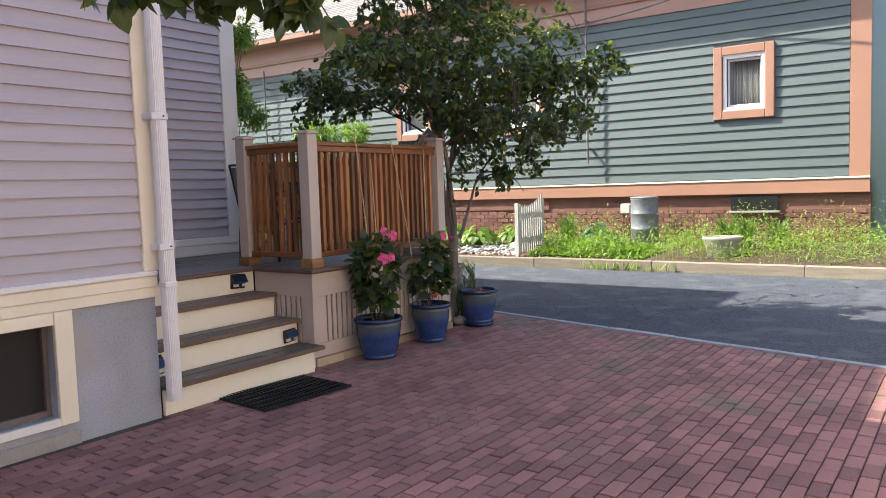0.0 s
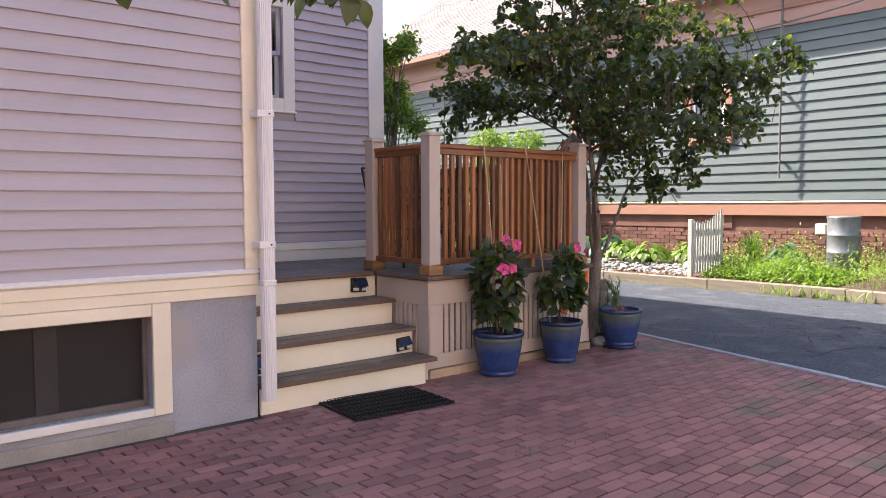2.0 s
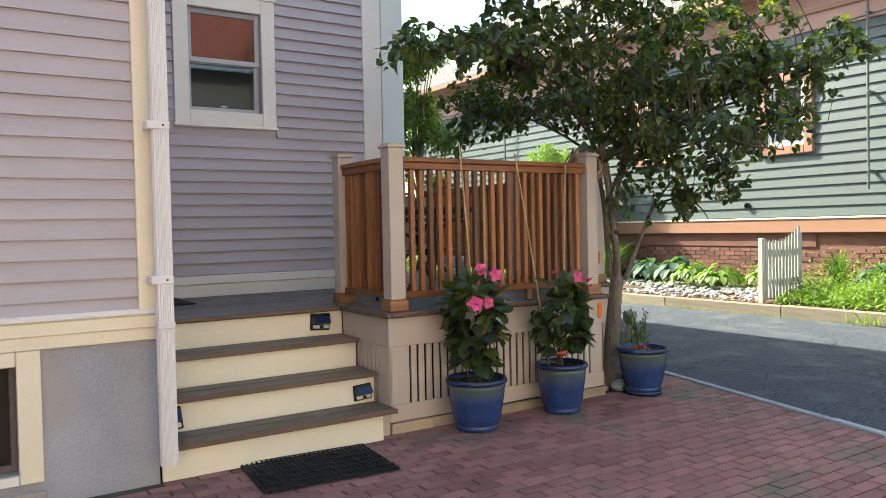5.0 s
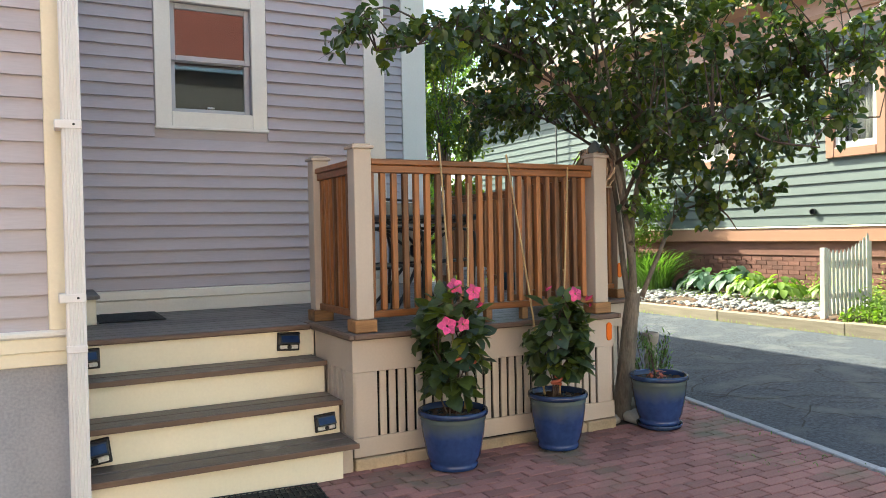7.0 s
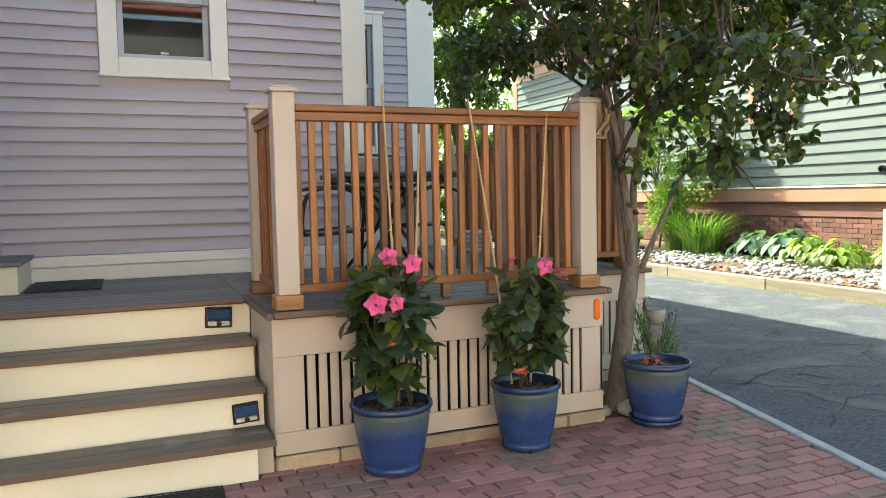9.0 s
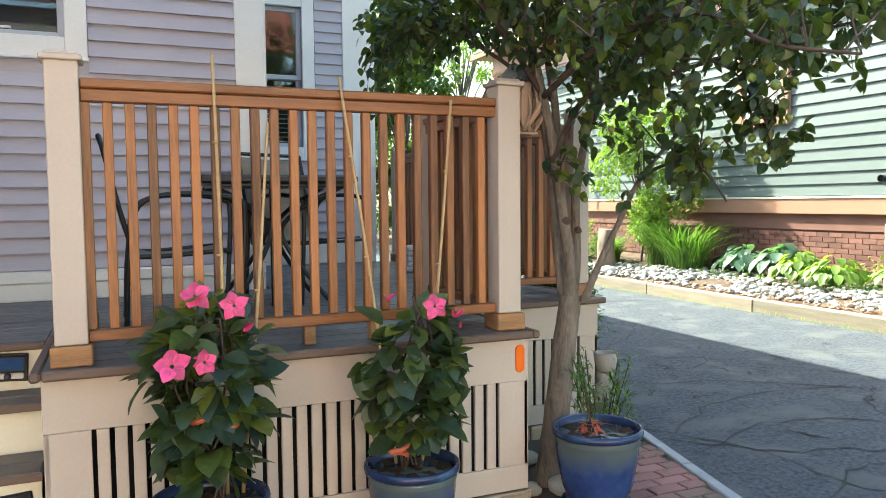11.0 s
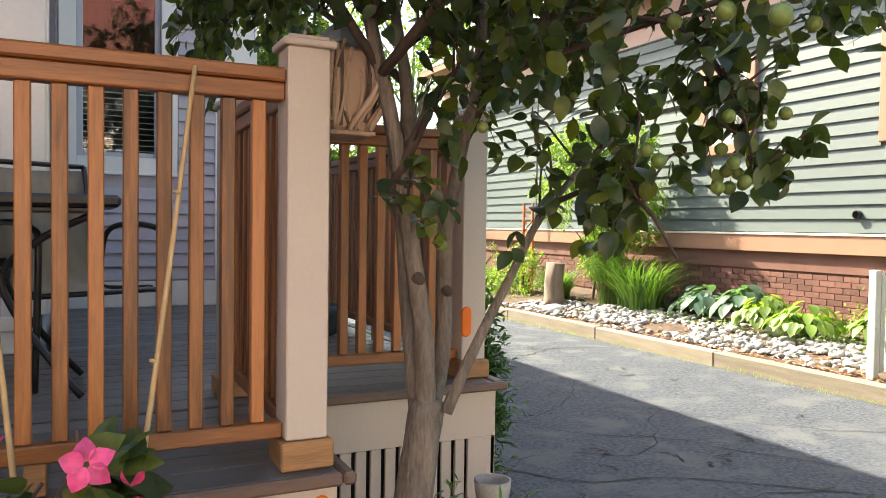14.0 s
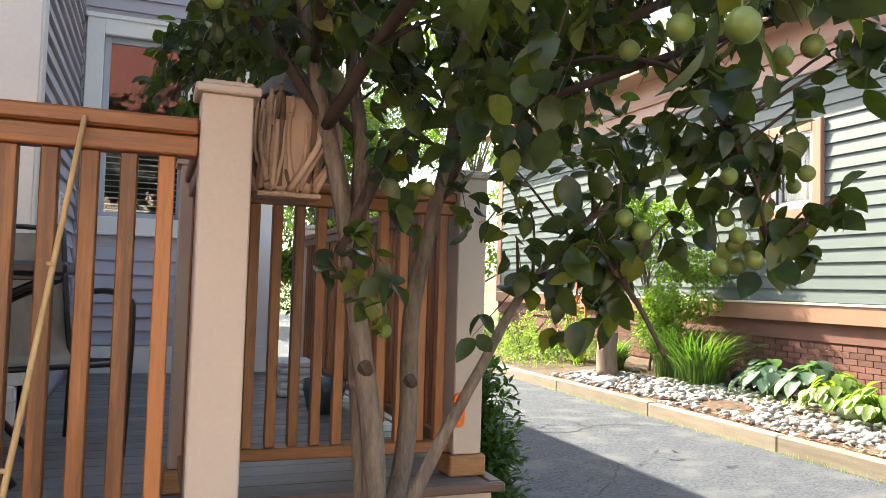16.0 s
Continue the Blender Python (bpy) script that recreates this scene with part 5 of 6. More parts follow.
# crown: twigs reach from the limbs into these clumps, leaves and fruit hang on them
CLUMPS = [(2.1, 0.1, 2.95, 0.95, 0.95, 0.7, 56), (2.0, 0.2, 3.8, 0.9, 0.9, 0.6, 40), (2.8, -0.3, 2.6, 0.7, 0.7, 0.5, 46), (3.3, -0.75, 2.6, 0.55, 0.55, 0.42, 36),
          (3.0, -0.85, 2.15, 0.5, 0.42, 0.28, 22), (3.65, -1.1, 2.8, 0.3, 0.3, 0.28, 14), (1.2, 0.0, 2.75, 0.65, 0.6, 0.4, 36), (0.4, -0.2, 2.58, 0.45, 0.4, 0.22, 15),
          (-0.3, -0.6, 2.42, 0.35, 0.25, 0.13, 6), (1.2, 0.2, 3.5, 0.7, 0.7, 0.5, 28), (1.85, 0.5, 2.45, 0.5, 0.4, 0.26, 26), (2.95, 0.2, 2.5, 0.5, 0.5, 0.4, 26), (1.78, 2.15, 2.08, 0.10, 0.10, 0.16, 5), (0.95, 0.35, 2.62, 0.32, 0.3, 0.18, 12), (2.75, 0.6, 2.15, 0.4, 0.3, 0.3, 20), (2.72, -0.48, 1.85, 0.25, 0.2, 0.18, 8), (2.1, -0.7, 1.83, 0.16, 0.14, 0.14, 4), (3.0, 0.0, 3.35, 0.7, 0.7, 0.5, 36), (1.95, 2.05, 2.72, 0.34, 0.4, 0.22, 18), (1.93, 1.55, 2.40, 0.42, 0.45, 0.26, 58),
          (2.5, 0.8, 2.6, 0.6, 0.5, 0.4, 28), (2.55, 0.0, 2.1, 0.35, 0.4, 0.26, 15), (2.56, -0.28, 1.58, 0.24, 0.26, 0.18, 15), (2.15, -0.6, 2.14, 0.38, 0.42, 0.17, 18),
          (2.35, -1.0, 1.95, 0.26, 0.24, 0.13, 11), (2.79, -0.52, 1.70, 0.15, 0.15, 0.15, 9), (1.78, -0.55, 2.02, 0.18, 0.2, 0.10, 8), (1.95, 0.0, 2.35, 0.4, 0.35, 0.25, 20), (2.06, 0.08, 2.10, 0.32, 0.28, 0.17, 17),
          (2.14, -0.02, 1.50, 0.08, 0.08, 0.08, 3), (2.30, 0.06, 1.62, 0.18, 0.12, 0.2, 4), (2.34, 0.02, 1.42, 0.10, 0.08, 0.10, 1), (2.75, 0.05, 1.85, 0.25, 0.25, 0.16, 14), (2.75, -0.75, 2.05, 0.35, 0.35, 0.22, 9), (2.2, -0.3, 1.85, 0.25, 0.2, 0.12, 10)]
tv, tf, lv, lf = [], [], [], []
fruit = []
for cx, cy, cz, rx, ry, rz, count in CLUMPS:
    for k in range(int(count * (1.35 if cz > 2.4 else 1))):
        d = rand_dir(TR) * TR.uniform(0.35, 1.0)
        tip = Vector((cx + d.x * rx, cy + d.y * ry, cz + d.z * rz))
        root_p = min((wood_points[TR.randrange(len(wood_points))] for _ in range(60)), key=lambda q: (q - tip).length)
        near = min(wood_points, key=lambda q: (q - tip).length + abs(q.z - tip.z) * 0.3)
        root_p = near if TR.random() < 0.7 else root_p
        span = (tip - root_p).length
        mid = (root_p + tip) / 2 + Vector((TR.uniform(-0.1, 0.1), TR.uniform(-0.1, 0.1), 0.10 + 0.08 * span))
        path = smooth_path([root_p, mid, tip], 4)
        tube_geo(path, [0.0042 + 0.003 * min(1, span) - 0.0005 * i * (1 + min(1, span) * 0.4) for i in range(len(path))], 4, tv, tf)
        for s in range((26 if tip.z > 2.35 else 18) if span > 0.35 else 11):
            t = TR.uniform(0.35, 1.0)
            i = min(len(path) - 2, int(t * (len(path) - 1)))
            at = path[i].lerp(path[i + 1], TR.random()) + rand_dir(TR) * 0.035
            if (at - Vector((1.63, -1.71, 1.56))).length < 0.7:
                continue
            along = (rand_dir(TR) + (tip - root_p).normalized() * 0.5 - Vector((0, 0, 0.55))).normalized()
            ln = TR.uniform(0.045, 0.08)
            leaf_geo(lv, lf, at, along, Vector((0, 0, 1)) + rand_dir(TR) * 0.8, ln, ln * TR.uniform(0.62, 0.80), TR.uniform(0.05, 0.4), TR.uniform(0.0, 0.55), True)
        if TR.random() < 0.14 and tip.z < 2.7:
            fruit.append((tip - Vector((0, 0, 0.035)), TR.uniform(0.012, 0.018)))
raw("twig_wood", tv, tf, M_BARKDARK, pear)
raw("crown", lv, lf, G_PEAR, pear, smooth=True)
fruit += [(Vector(p), r) for p, r in (((2.19, -1.13, 1.82), 0.019), ((2.23, -0.98, 1.87), 0.018), ((2.69, -0.57, 1.66), 0.0169), ((2.73, -0.57, 1.615), 0.0182), ((2.68, -0.53, 1.6), 0.0182),
                                       ((2.4, -1.02, 1.86), 0.015), ((2.65, -0.59, 1.77), 0.0169), ((2.75, -0.47, 1.705), 0.0182), ((2.78, -0.46, 1.65), 0.0182),
                                       ((2.81, -0.47, 1.645), 0.0175), ((2.78, -0.47, 1.605), 0.0189), ((2.83, -0.47, 1.615), 0.0163), ((2.28, -0.8, 1.9), 0.016), ((2.5, -0.47, 1.69), 0.0182),
                                       ((2.54, -0.47, 1.665), 0.0195), ((2.57, -0.8, 1.93), 0.018), ((2.93, -0.47, 1.785), 0.0169), ((2.34, -0.95, 1.945), 0.024), ((2.44, -0.95, 1.945), 0.026))]
fm = lathe([(0.002, -0.98), (0.45, -0.9), (0.85, -0.5), (1.0, 0.0), (0.86, 0.5), (0.5, 0.88), (0.18, 1.0), (0.06, 1.05), (0.05, 1.6)], 16)
first = None
for at, r in fruit:
    if first is None:
        ob = first = part("fruit", fm, M_PEAR, pear, smooth=True)
    else:
        ob = new("fruit", first.data)
        ob.parent = pear
    ob.matrix_basis = Matrix.Translation(at) @ pose(0, 0, 0, TR.uniform(-20, 20), TR.uniform(-20, 20)) @ Matrix.Diagonal((r, r, r, 1))

# branch of another tree hanging over the start of the walk
over = empty("overhanging_branch", (0, 0, 0), "leafy dark branch hanging over the patio", "branch")
tv, tf, lv, lf = [], [], [], []
OV = random.Random(19)
main = smooth_path([(-6.6, -2.6, 2.5), (-5.2, -2.4, 2.55), (-4.2, -2.25, 2.42), (-3.45, -2.25, 2.25), (-3.0, -2.45, 2.20), (-2.7, -2.6, 2.17)], 6)
tube_geo(main, [0.02 - 0.0006 * i for i in range(len(main))], 7, tv, tf)
for k in range(46):
    p = main[OV.randrange(16, len(main))]
    tip = p + Vector((OV.uniform(-0.12, 0.15), OV.uniform(-0.15, 0.15), OV.uniform(-0.1, 0.08)))
    tube_geo([p, (p + tip) / 2 + Vector((0, 0, 0.02)), tip], [0.004, 0.003, 0.002], 4, tv, tf)
    for s in range(5):
        along = Vector((OV.gauss(0, 0.5), OV.gauss(0, 0.5), -1.0 + OV.gauss(0, 0.35)))
        ln = OV.uniform(0.075, 0.12)
        leaf_geo(lv, lf, p.lerp(tip, OV.uniform(0.3, 1)), along, rand_dir(OV), ln, ln * 0.62, 0.3, 0.25, True)
tube_geo(smooth_path([(-6.6, -2.6, -0.05), (-6.65, -2.6, 1.2), (-6.6, -2.6, 2.5), (-6.7, -2.7, 4.2)], 4), [0.11] * 5 + [0.09] * 8, 12, tv, tf)
raw("wood", tv, tf, M_BARK, over, smooth=True)
raw("leaves", lv, lf, G_PEAR, over, smooth=True)
tree_far(5.6, -8.6, 7.5, 2.2, "leafy tree beside the drive throwing dappled shade", 18, mat=G_PEAR, leaf=0.12, n=2600)

# ---- pots and potted plants ----


def glazed_pot(x, y, r, h, label, saucer=False):
    """A glazed pot: banded body, rolled rim, soil."""
    root = empty("flower_pot", (x, y, 0), label, "flower pot", "blue glazed pots")
    z0 = 0.028 if saucer else 0.003
    k = r
    body = lathe([(k * 0.60, z0), (k * 0.68, z0 + 0.006), (k * 0.685, z0 + 0.03), (k * 0.665, z0 + 0.036), (k * 0.70, z0 + 0.05), (k * 0.76, z0 + h * 0.22), (k * 0.81, z0 + h * 0.38), (k * 0.85, z0 + h * 0.5),
                  (k * 0.88, z0 + h * 0.60), (k * 0.905, z0 + h * 0.72), (k * 0.915, z0 + h * 0.82), (k * 0.93, z0 + h * 0.835), (k * 0.915, z0 + h * 0.85), (k * 0.93, z0 + h * 0.87), (k * 0.90, z0 + h * 0.9)], 40)
    part("body", body, M_GLAZE, root, smooth=True)
    rim = lathe([(k * 0.90, z0 + h * 0.895), (k * 0.985, z0 + h * 0.91), (k * 1.0, z0 + h * 0.945), (k * 0.985, z0 + h * 0.99), (k * 0.95, z0 + h), (k * 0.90, z0 + h * 0.98), (k * 0.87, z0 + h * 0.9),
                 (k * 0.86, z0 + h * 0.86)], 40)
    part("rim", rim, M_BLUE, root, smooth=True)
    soil = bmesh.new()
    bmesh.ops.create_grid(soil, x_segments=22, y_segments=22, size=k * 0.88)
    for vv in list(soil.verts):
        if vv.co.length > k * 0.87:
            soil.verts.remove(vv)
    for vv in soil.verts:
        vv.co.z = z0 + h * 0.90 + 0.016 * noise.noise(vv.co * 22)
    part("soil", soil, M_SOIL, root)
    if saucer:
        part("saucer", lathe([(k * 0.55, 0.003), (k * 0.72, 0.006), (k * 0.78, 0.035), (k * 0.74, 0.036), (k * 0.69, 0.02)], 36), M_BLUE, root, smooth=True)
    return z0 + h * 0.87


POT1, POT2, POT3 = (0.39, -0.235), (1.19, -0.22), (2.13, -0.17)
s1 = glazed_pot(*POT1, 0.217, 0.36, "round blue glazed pot with a grey-green upper band holding a vine")
s2 = glazed_pot(*POT2, 0.199, 0.37, "taller blue glazed pot holding a flowering vine")
s3 = glazed_pot(*POT3, 0.212, 0.36, "blue glazed pot on a saucer beside the tree", True)


def flower_geo(verts, faces, at, facing, r, rng):
    """A trumpet flower with five broad petals."""
    n = facing.normalized()
    u = n.cross(Vector((0.2, 0.1, 1))).normalized()
    w = n.cross(u)
    for p in range(5):
        a = p * 2 * math.pi / 5 + rng.uniform(-0.1, 0.1)
        d = u * math.cos(a) + w * math.sin(a)
        leaf_geo(verts, faces, at + d * r * 0.12, d + n * rng.uniform(0.15, 0.5), n, r * rng.uniform(0.85, 1.1), r * 0.98, 0.3, rng.uniform(0.1, 0.6), True)


def potted_vine(x, y, z, top, spread, flowers, label, seed, ribbons):
    rng = random.Random(seed)
    root = empty("flowering_vine", (x, y, z), label, "vine", "potted flowering vines")
    sv, sf, lv, lf, fv, ff, bv, bf = [], [], [], [], [], [], [], []
    h = top - z
    for k in range(6):
        a = rng.uniform(0, 6.28)
        pts = [(0.04 * math.cos(a), 0.04 * math.sin(a), -0.01)]
        for s in range(1, 6):
            t = s / 5
            a += rng.uniform(0.4, 1.2)
            rr = spread * (0.35 + 0.3 * math.sin(t * 3)) * rng.uniform(0.5, 1)
            pts.append((rr * math.cos(a), rr * math.sin(a), h * t * rng.uniform(0.85, 1.0)))
        path = smooth_path(pts, 4)
        tube_geo(path, [0.0045] * len(path), 5, sv, sf)
        for q in range(62):
            i = rng.randrange(2, len(path) - 1)
            p = path[i]
            out = Vector((p.x, p.y, 0))
            out = (out.normalized() if out.length > 0.01 else Vector((1, 0, 0))) + rand_dir(rng) * 0.8
            ln = rng.uniform(0.065, 0.14)
            width = 1.0 - 0.9 * abs(p.z / h - 0.6)
            if p.z < 0.15:
                continue
            at = p + out.normalized() * rng.uniform(0.01, spread * 0.55) * width
            leaf_geo(lv, lf, at, (out.normalized() + rand_dir(rng) * 0.7 - Vector((0, 0, rng.uniform(-0.6, 0.6)))), Vector((0, 0, 1)) + out * 0.5 + rand_dir(rng) * 0.35, ln, ln * rng.uniform(0.62, 0.82), 0.25, rng.uniform(0.05, 0.4), True)
    tagged(raw("stem_growth", sv, sf, M_BARKDARK, root), kind="stuff")
    raw("leaves", lv, lf, G_VINE, root, smooth=True)
    for dx, dy, dz, r, kind in flowers:
        vv, fc = [], []
        at = Vector((dx, dy, dz))
        if kind:
            flower_geo(vv, fc, at, Vector((rng.uniform(-0.4, 0.1), -1, rng.uniform(0.1, 0.5))), r, rng)
        else:
            for s in range(3):
                leaf_geo(vv, fc, at, Vector((rng.uniform(-0.3, 0.5), -0.5, 0.5)), rand_dir(rng), r * 1.2, r * 0.35, 0.5, 0.1)
        raw("flower", vv, fc, M_PINK, root, smooth=True)
    for dx, dz in ribbons:
        pts = [(dx + 0.035 * math.cos(a * 0.6), -0.13 + 0.02 * math.sin(a * 0.6), dz + 0.004 * a) for a in range(14)]
        tube("ribbon", pts, 0.012, M_TERRA, root, 6)
    return root


potted_vine(*POT1, s1, 1.13, 0.185, ((-0.045, -0.13, 0.80, 0.048, 1), (0.085, -0.13, 0.76, 0.044, 1), (-0.13, -0.19, 0.575, 0.056, 1), (-0.025, -0.19, 0.58, 0.042, 1), (0.12, -0.1, 0.66, 0.05, 0)),
            "dark leafy climbing vine with bright pink trumpet flowers", 101, ((0.05, 0.30), (-0.03, 0.34)))
potted_vine(*POT2, s2, 1.08, 0.185, ((0.05, -0.14, 0.70, 0.045, 1), (0.13, -0.15, 0.65, 0.055, 0), (0.15, -0.16, 0.61, 0.045, 0), (-0.12, -0.05, 0.72, 0.05, 0)),
            "dark leafy climbing vine with a few pink flowers", 102, ((-0.10, 0.12), (-0.06, 0.38)))


def stake(a, b, label="thin bamboo cane leaning on the deck rail"):
    path = smooth_path([a, ((a[0] + b[0]) / 2 + 0.008, (a[1] + b[1]) / 2, (a[2] + b[2]) / 2), b], 4)
    root = empty("bamboo_stake", a, label, "stake", "bamboo stakes in the pots")
    root.matrix_world = Matrix.Identity(4)
    tube("cane", path, 0.0075, M_BAMBOO, root, 7, 0.85, 0.12)
    for t in (0.3, 0.55, 0.8):
        p = Vector(a).lerp(Vector(b), t)
        tube("node_ring", [p, p + (Vector(b) - Vector(a)).normalized() * 0.008], 0.0098, M_BAMBOO, root, 7)


stake((0.46, -0.16, s1 - 0.05), (0.47, 0.035, 2.02))
stake((0.51, -0.17, s1 - 0.05), (0.68, 0.035, 1.76))
stake((1.16, -0.13, s2 - 0.05), (0.98, 0.035, 1.96))
stake((1.26, -0.14, s2 - 0.05), (1.49, 0.031, 1.885))

# straggly plant in the third pot, and a wild one behind it
rng = random.Random(120)
wild = empty("straggly_plant", (POT3[0], POT3[1], s3), "straggly half-dry plant with thin green stems", "potted plant")
sv, sf, lv, lf, rv, rf = [], [], [], [], [], []
for k in range(6):
    a = rng.uniform(0, 6.28)
    pts = smooth_path([(0.0, 0.03, -0.01), (0.0 + 0.05 * math.cos(a), 0.03 + 0.05 * math.sin(a), 0.2), (0.03 + 0.13 * math.cos(a), 0.05 + 0.13 * math.sin(a), rng.uniform(0.2, 0.42))], 4)
    tube_geo(pts, [0.003] * len(pts), 4, sv, sf)
    for q in range(34):
        p = pts[rng.randrange(2, len(pts))]
        leaf_geo(lv, lf, p + rand_dir(rng) * 0.02, rand_dir(rng), Vector((0, 0, 1)), rng.uniform(0.03, 0.06), 0.011, 0.2, 0.2)
for q in range(40):
    leaf_geo(rv, rf, Vector((-0.05, -0.02, 0.02)) + rand_dir(rng) * 0.05, rand_dir(rng) + Vector((0, 0, 0.6)), Vector((0, 0, 1)), rng.uniform(0.03, 0.06), 0.016, 0.3, 0.5)
tagged(raw("stem_growth", sv, sf, M_BARKDARK, wild), kind="stuff")
raw("leaves", lv, lf, G_GRASS, wild)
raw("dry_leaves", rv, rf, M_TERRA, wild)
weed = empty("wild_shoots", (2.42, 0.22, 0), "wild green shoots growing beside the tree trunk", "weed")
sv, sf, lv, lf = [], [], [], []
for k in range(16):
    a = rng.uniform(0, 6.28)
    h = rng.uniform(0.25, 0.62)
    pts = smooth_path([(0.06 * math.cos(a), 0.06 * math.sin(a), -0.02), (0.08 * math.cos(a), 0.08 * math.sin(a), h * 0.5), (0.16 * math.cos(a), 0.16 * math.sin(a), h)], 4)
    tube_geo(pts, [0.003] * len(pts), 4, sv, sf)
    for q in range(60):
        p = pts[rng.randrange(1, len(pts))]
        leaf_geo(lv, lf, p + rand_dir(rng) * 0.025, rand_dir(rng) + Vector((0, 0, 0.4)), Vector((0, 0, 1)), rng.uniform(0.03, 0.07), 0.012, 0.2, 0.3)
tagged(raw("stem_growth", sv, sf, M_BARKDARK, weed), kind="stuff")
raw("leaves", lv, lf, G_GRASS, weed)
rng = random.Random(130)
for i in range(9):
    a = rng.uniform(0, 6.28)
    bm = bmesh.new()
    bmesh.ops.create_icosphere(bm, subdivisions=2, radius=1)
    for vv in bm.verts:
        vv.co *= 1 + 0.3 * noise.noise(vv.co * 1.3 + Vector((i, 0, 0)))
    s = rng.uniform(0.05, 0.10)
    bmesh.ops.scale(bm, vec=(s, s * 0.8, s * 0.6), verts=bm.verts)
    ob = mesh_object("rock", bm, M_CONC, smooth=True)
    ob.location = (2.12 + 0.34 * math.cos(a), 0.28 + 0.22 * math.sin(a), s * 0.35)
    tagged(ob, "rough grey rock at the foot of the tree", "rock", "rocks round the tree")
# clipped conifer by the drive
con = empty("conifer", (3.10, 1.75, 0), "dense dark green conifer beside the deck", "conifer")
tube("trunk", [(0, 0, -0.05), (0, 0, 1.0)], 0.04, M_BARKDARK, con, 8, 0.4)
cl = [(0, 0, 0.2 + 0.16 * i, 0.28 - 0.02 * abs(i - 2) - 0.03 * max(0, i - 4), 0.28 - 0.02 * abs(i - 2) - 0.03 * max(0, i - 4), 0.17) for i in range(7)]
crown("foliage", cl, 9000, 0.06, G_CONIFER, con, 131, droop=-0.5, ratio=0.4)
pot = empty("grey_planter", (2.55, 0.36, 0), "small grey-green planter bowl half hidden by weeds", "planter")
part("bowl", lathe([(0.035, 0.49), (0.055, 0.515), (0.064, 0.57), (0.066, 0.60), (0.057, 0.60), (0.052, 0.57)], 24), M_CONC, pot, smooth=True)
part("stand", lathe([(0.075, 0.0), (0.082, 0.05), (0.066, 0.10), (0.074, 0.16), (0.058, 0.21), (0.068, 0.28), (0.05, 0.33), (0.058, 0.39), (0.043, 0.44), (0.046, 0.489)], 20), M_CONC, pot, smooth=True)

# ---- birdhouse of driftwood ----
bird = empty("birdhouse", (1.955, 0.30, 1.775), "driftwood birdhouse with a grey metal roof by the post", "birdhouse")
bird.matrix_world = bird.matrix_world @ Matrix.Diagonal((0.82, 0.8, 1.15, 1))
part("box", block((-0.075, -0.09, 0.0), (0.075, 0.09, 0.22), 0.01), M_DRIFT, bird)
part("floor_board", block((-0.10, -0.12, -0.012), (0.10, 0.12, -0.001), 0.003), M_DRIFT, bird)
rng = random.Random(140)
for k in range(84):
    a = rng.uniform(0, 2 * math.pi)
    cx, cy = math.cos(a), math.sin(a)
    q = 1 / max(abs(cx) / 0.085, abs(cy) / 0.10)
    x, y = cx * q, cy * q
    lean = rng.uniform(-0.06, 0.06) if k < 46 else rng.choice((-1, 1)) * rng.uniform(0.08, 0.2)
    pts = smooth_path([(x, y, rng.uniform(0, 0.03)), (x * 1.08 + lean * 0.4, y * 1.08 - lean * 0.4, 0.10 + rng.uniform(-0.02, 0.02)), (x + lean * 0.5, y + lean * 0.6, rng.uniform(0.17, 0.25))], 4)
    tube("stick", pts, rng.uniform(0.006, 0.013), M_DRIFT, bird, 7, 0.6, 0.25)
roof = bmesh.new()
base = [roof.verts.new((0.125 * math.cos(i * math.pi / 5) * 0.95, 0.125 * math.sin(i * math.pi / 5), 0.215 + 0.012 * (i % 2))) for i in range(10)]
tip = roof.verts.new((0, 0, 0.31))
low = roof.verts.new((0, 0, 0.222))
for i in range(10):
    roof.faces.new((base[i], base[(i + 1) % 10], tip))
    roof.faces.new((base[(i + 1) % 10], base[i], low))
part("roof", roof, M_TIN, bird, "grey metal cone roof")
part("bracket", block((-0.09, -0.02, 0.06), (-0.076, 0.02, 0.12), 0.002), M_BLACK, bird)
part("bracket_arm", block((-0.115, -0.012, 0.08), (-0.0905, 0.012, 0.10), 0.002), M_BLACK, bird)

# ---- lamps, reflectors, mats, step ----


def solar_lamp(x, y, z, tilt=0.0, size=1.25):
    root = empty("solar_lamp", (x, y, z), "small black solar step light on a cream riser", "lamp", "solar step lights")
    part("base", block((-0.062, -0.012, 0), (0.062, 0, 0.10), 0.004), M_PLASTIC, root)
    bm = bmesh.new()
    vs = [bm.verts.new(c) for c in ((-0.056, -0.012, 0.035), (0.056, -0.012, 0.035), (0.056, -0.012, 0.094), (-0.056, -0.012, 0.094),
                                   (-0.052, -0.055, 0.045), (0.052, -0.055, 0.045), (0.052, -0.030, 0.090), (-0.052, -0.030, 0.090))]
    for f in ((0, 1, 5, 4), (1, 2, 6, 5), (2, 3, 7, 6), (3, 0, 4, 7), (4, 5, 6, 7)):
        bm.faces.new([vs[i] for i in f])
    bmesh.ops.recalc_face_normals(bm, faces=bm.faces[:])
    part("hood", bm, M_PLASTIC, root)
    part("solar_panel", block((-0.045, -0.001, -0.018), (0.045, 0.001, 0.018), 0, pose(0, -0.0445, 0.0675, -29)), M_SOLAR, root)
    part("lens", block((-0.05, -0.03, 0.012), (0.05, -0.013, 0.033), 0.004), M_LENS, root)
    part("sensor", lathe([(0.012, 0), (0.012, 0.008), (0.006, 0.013)], 14), M_BLACK, root).matrix_basis = pose(0, -0.03, 0.023, 90)
    root.matrix_world = root.matrix_world @ pose(0, 0, 0, 0, tilt) @ Matrix.Scale(size, 4)


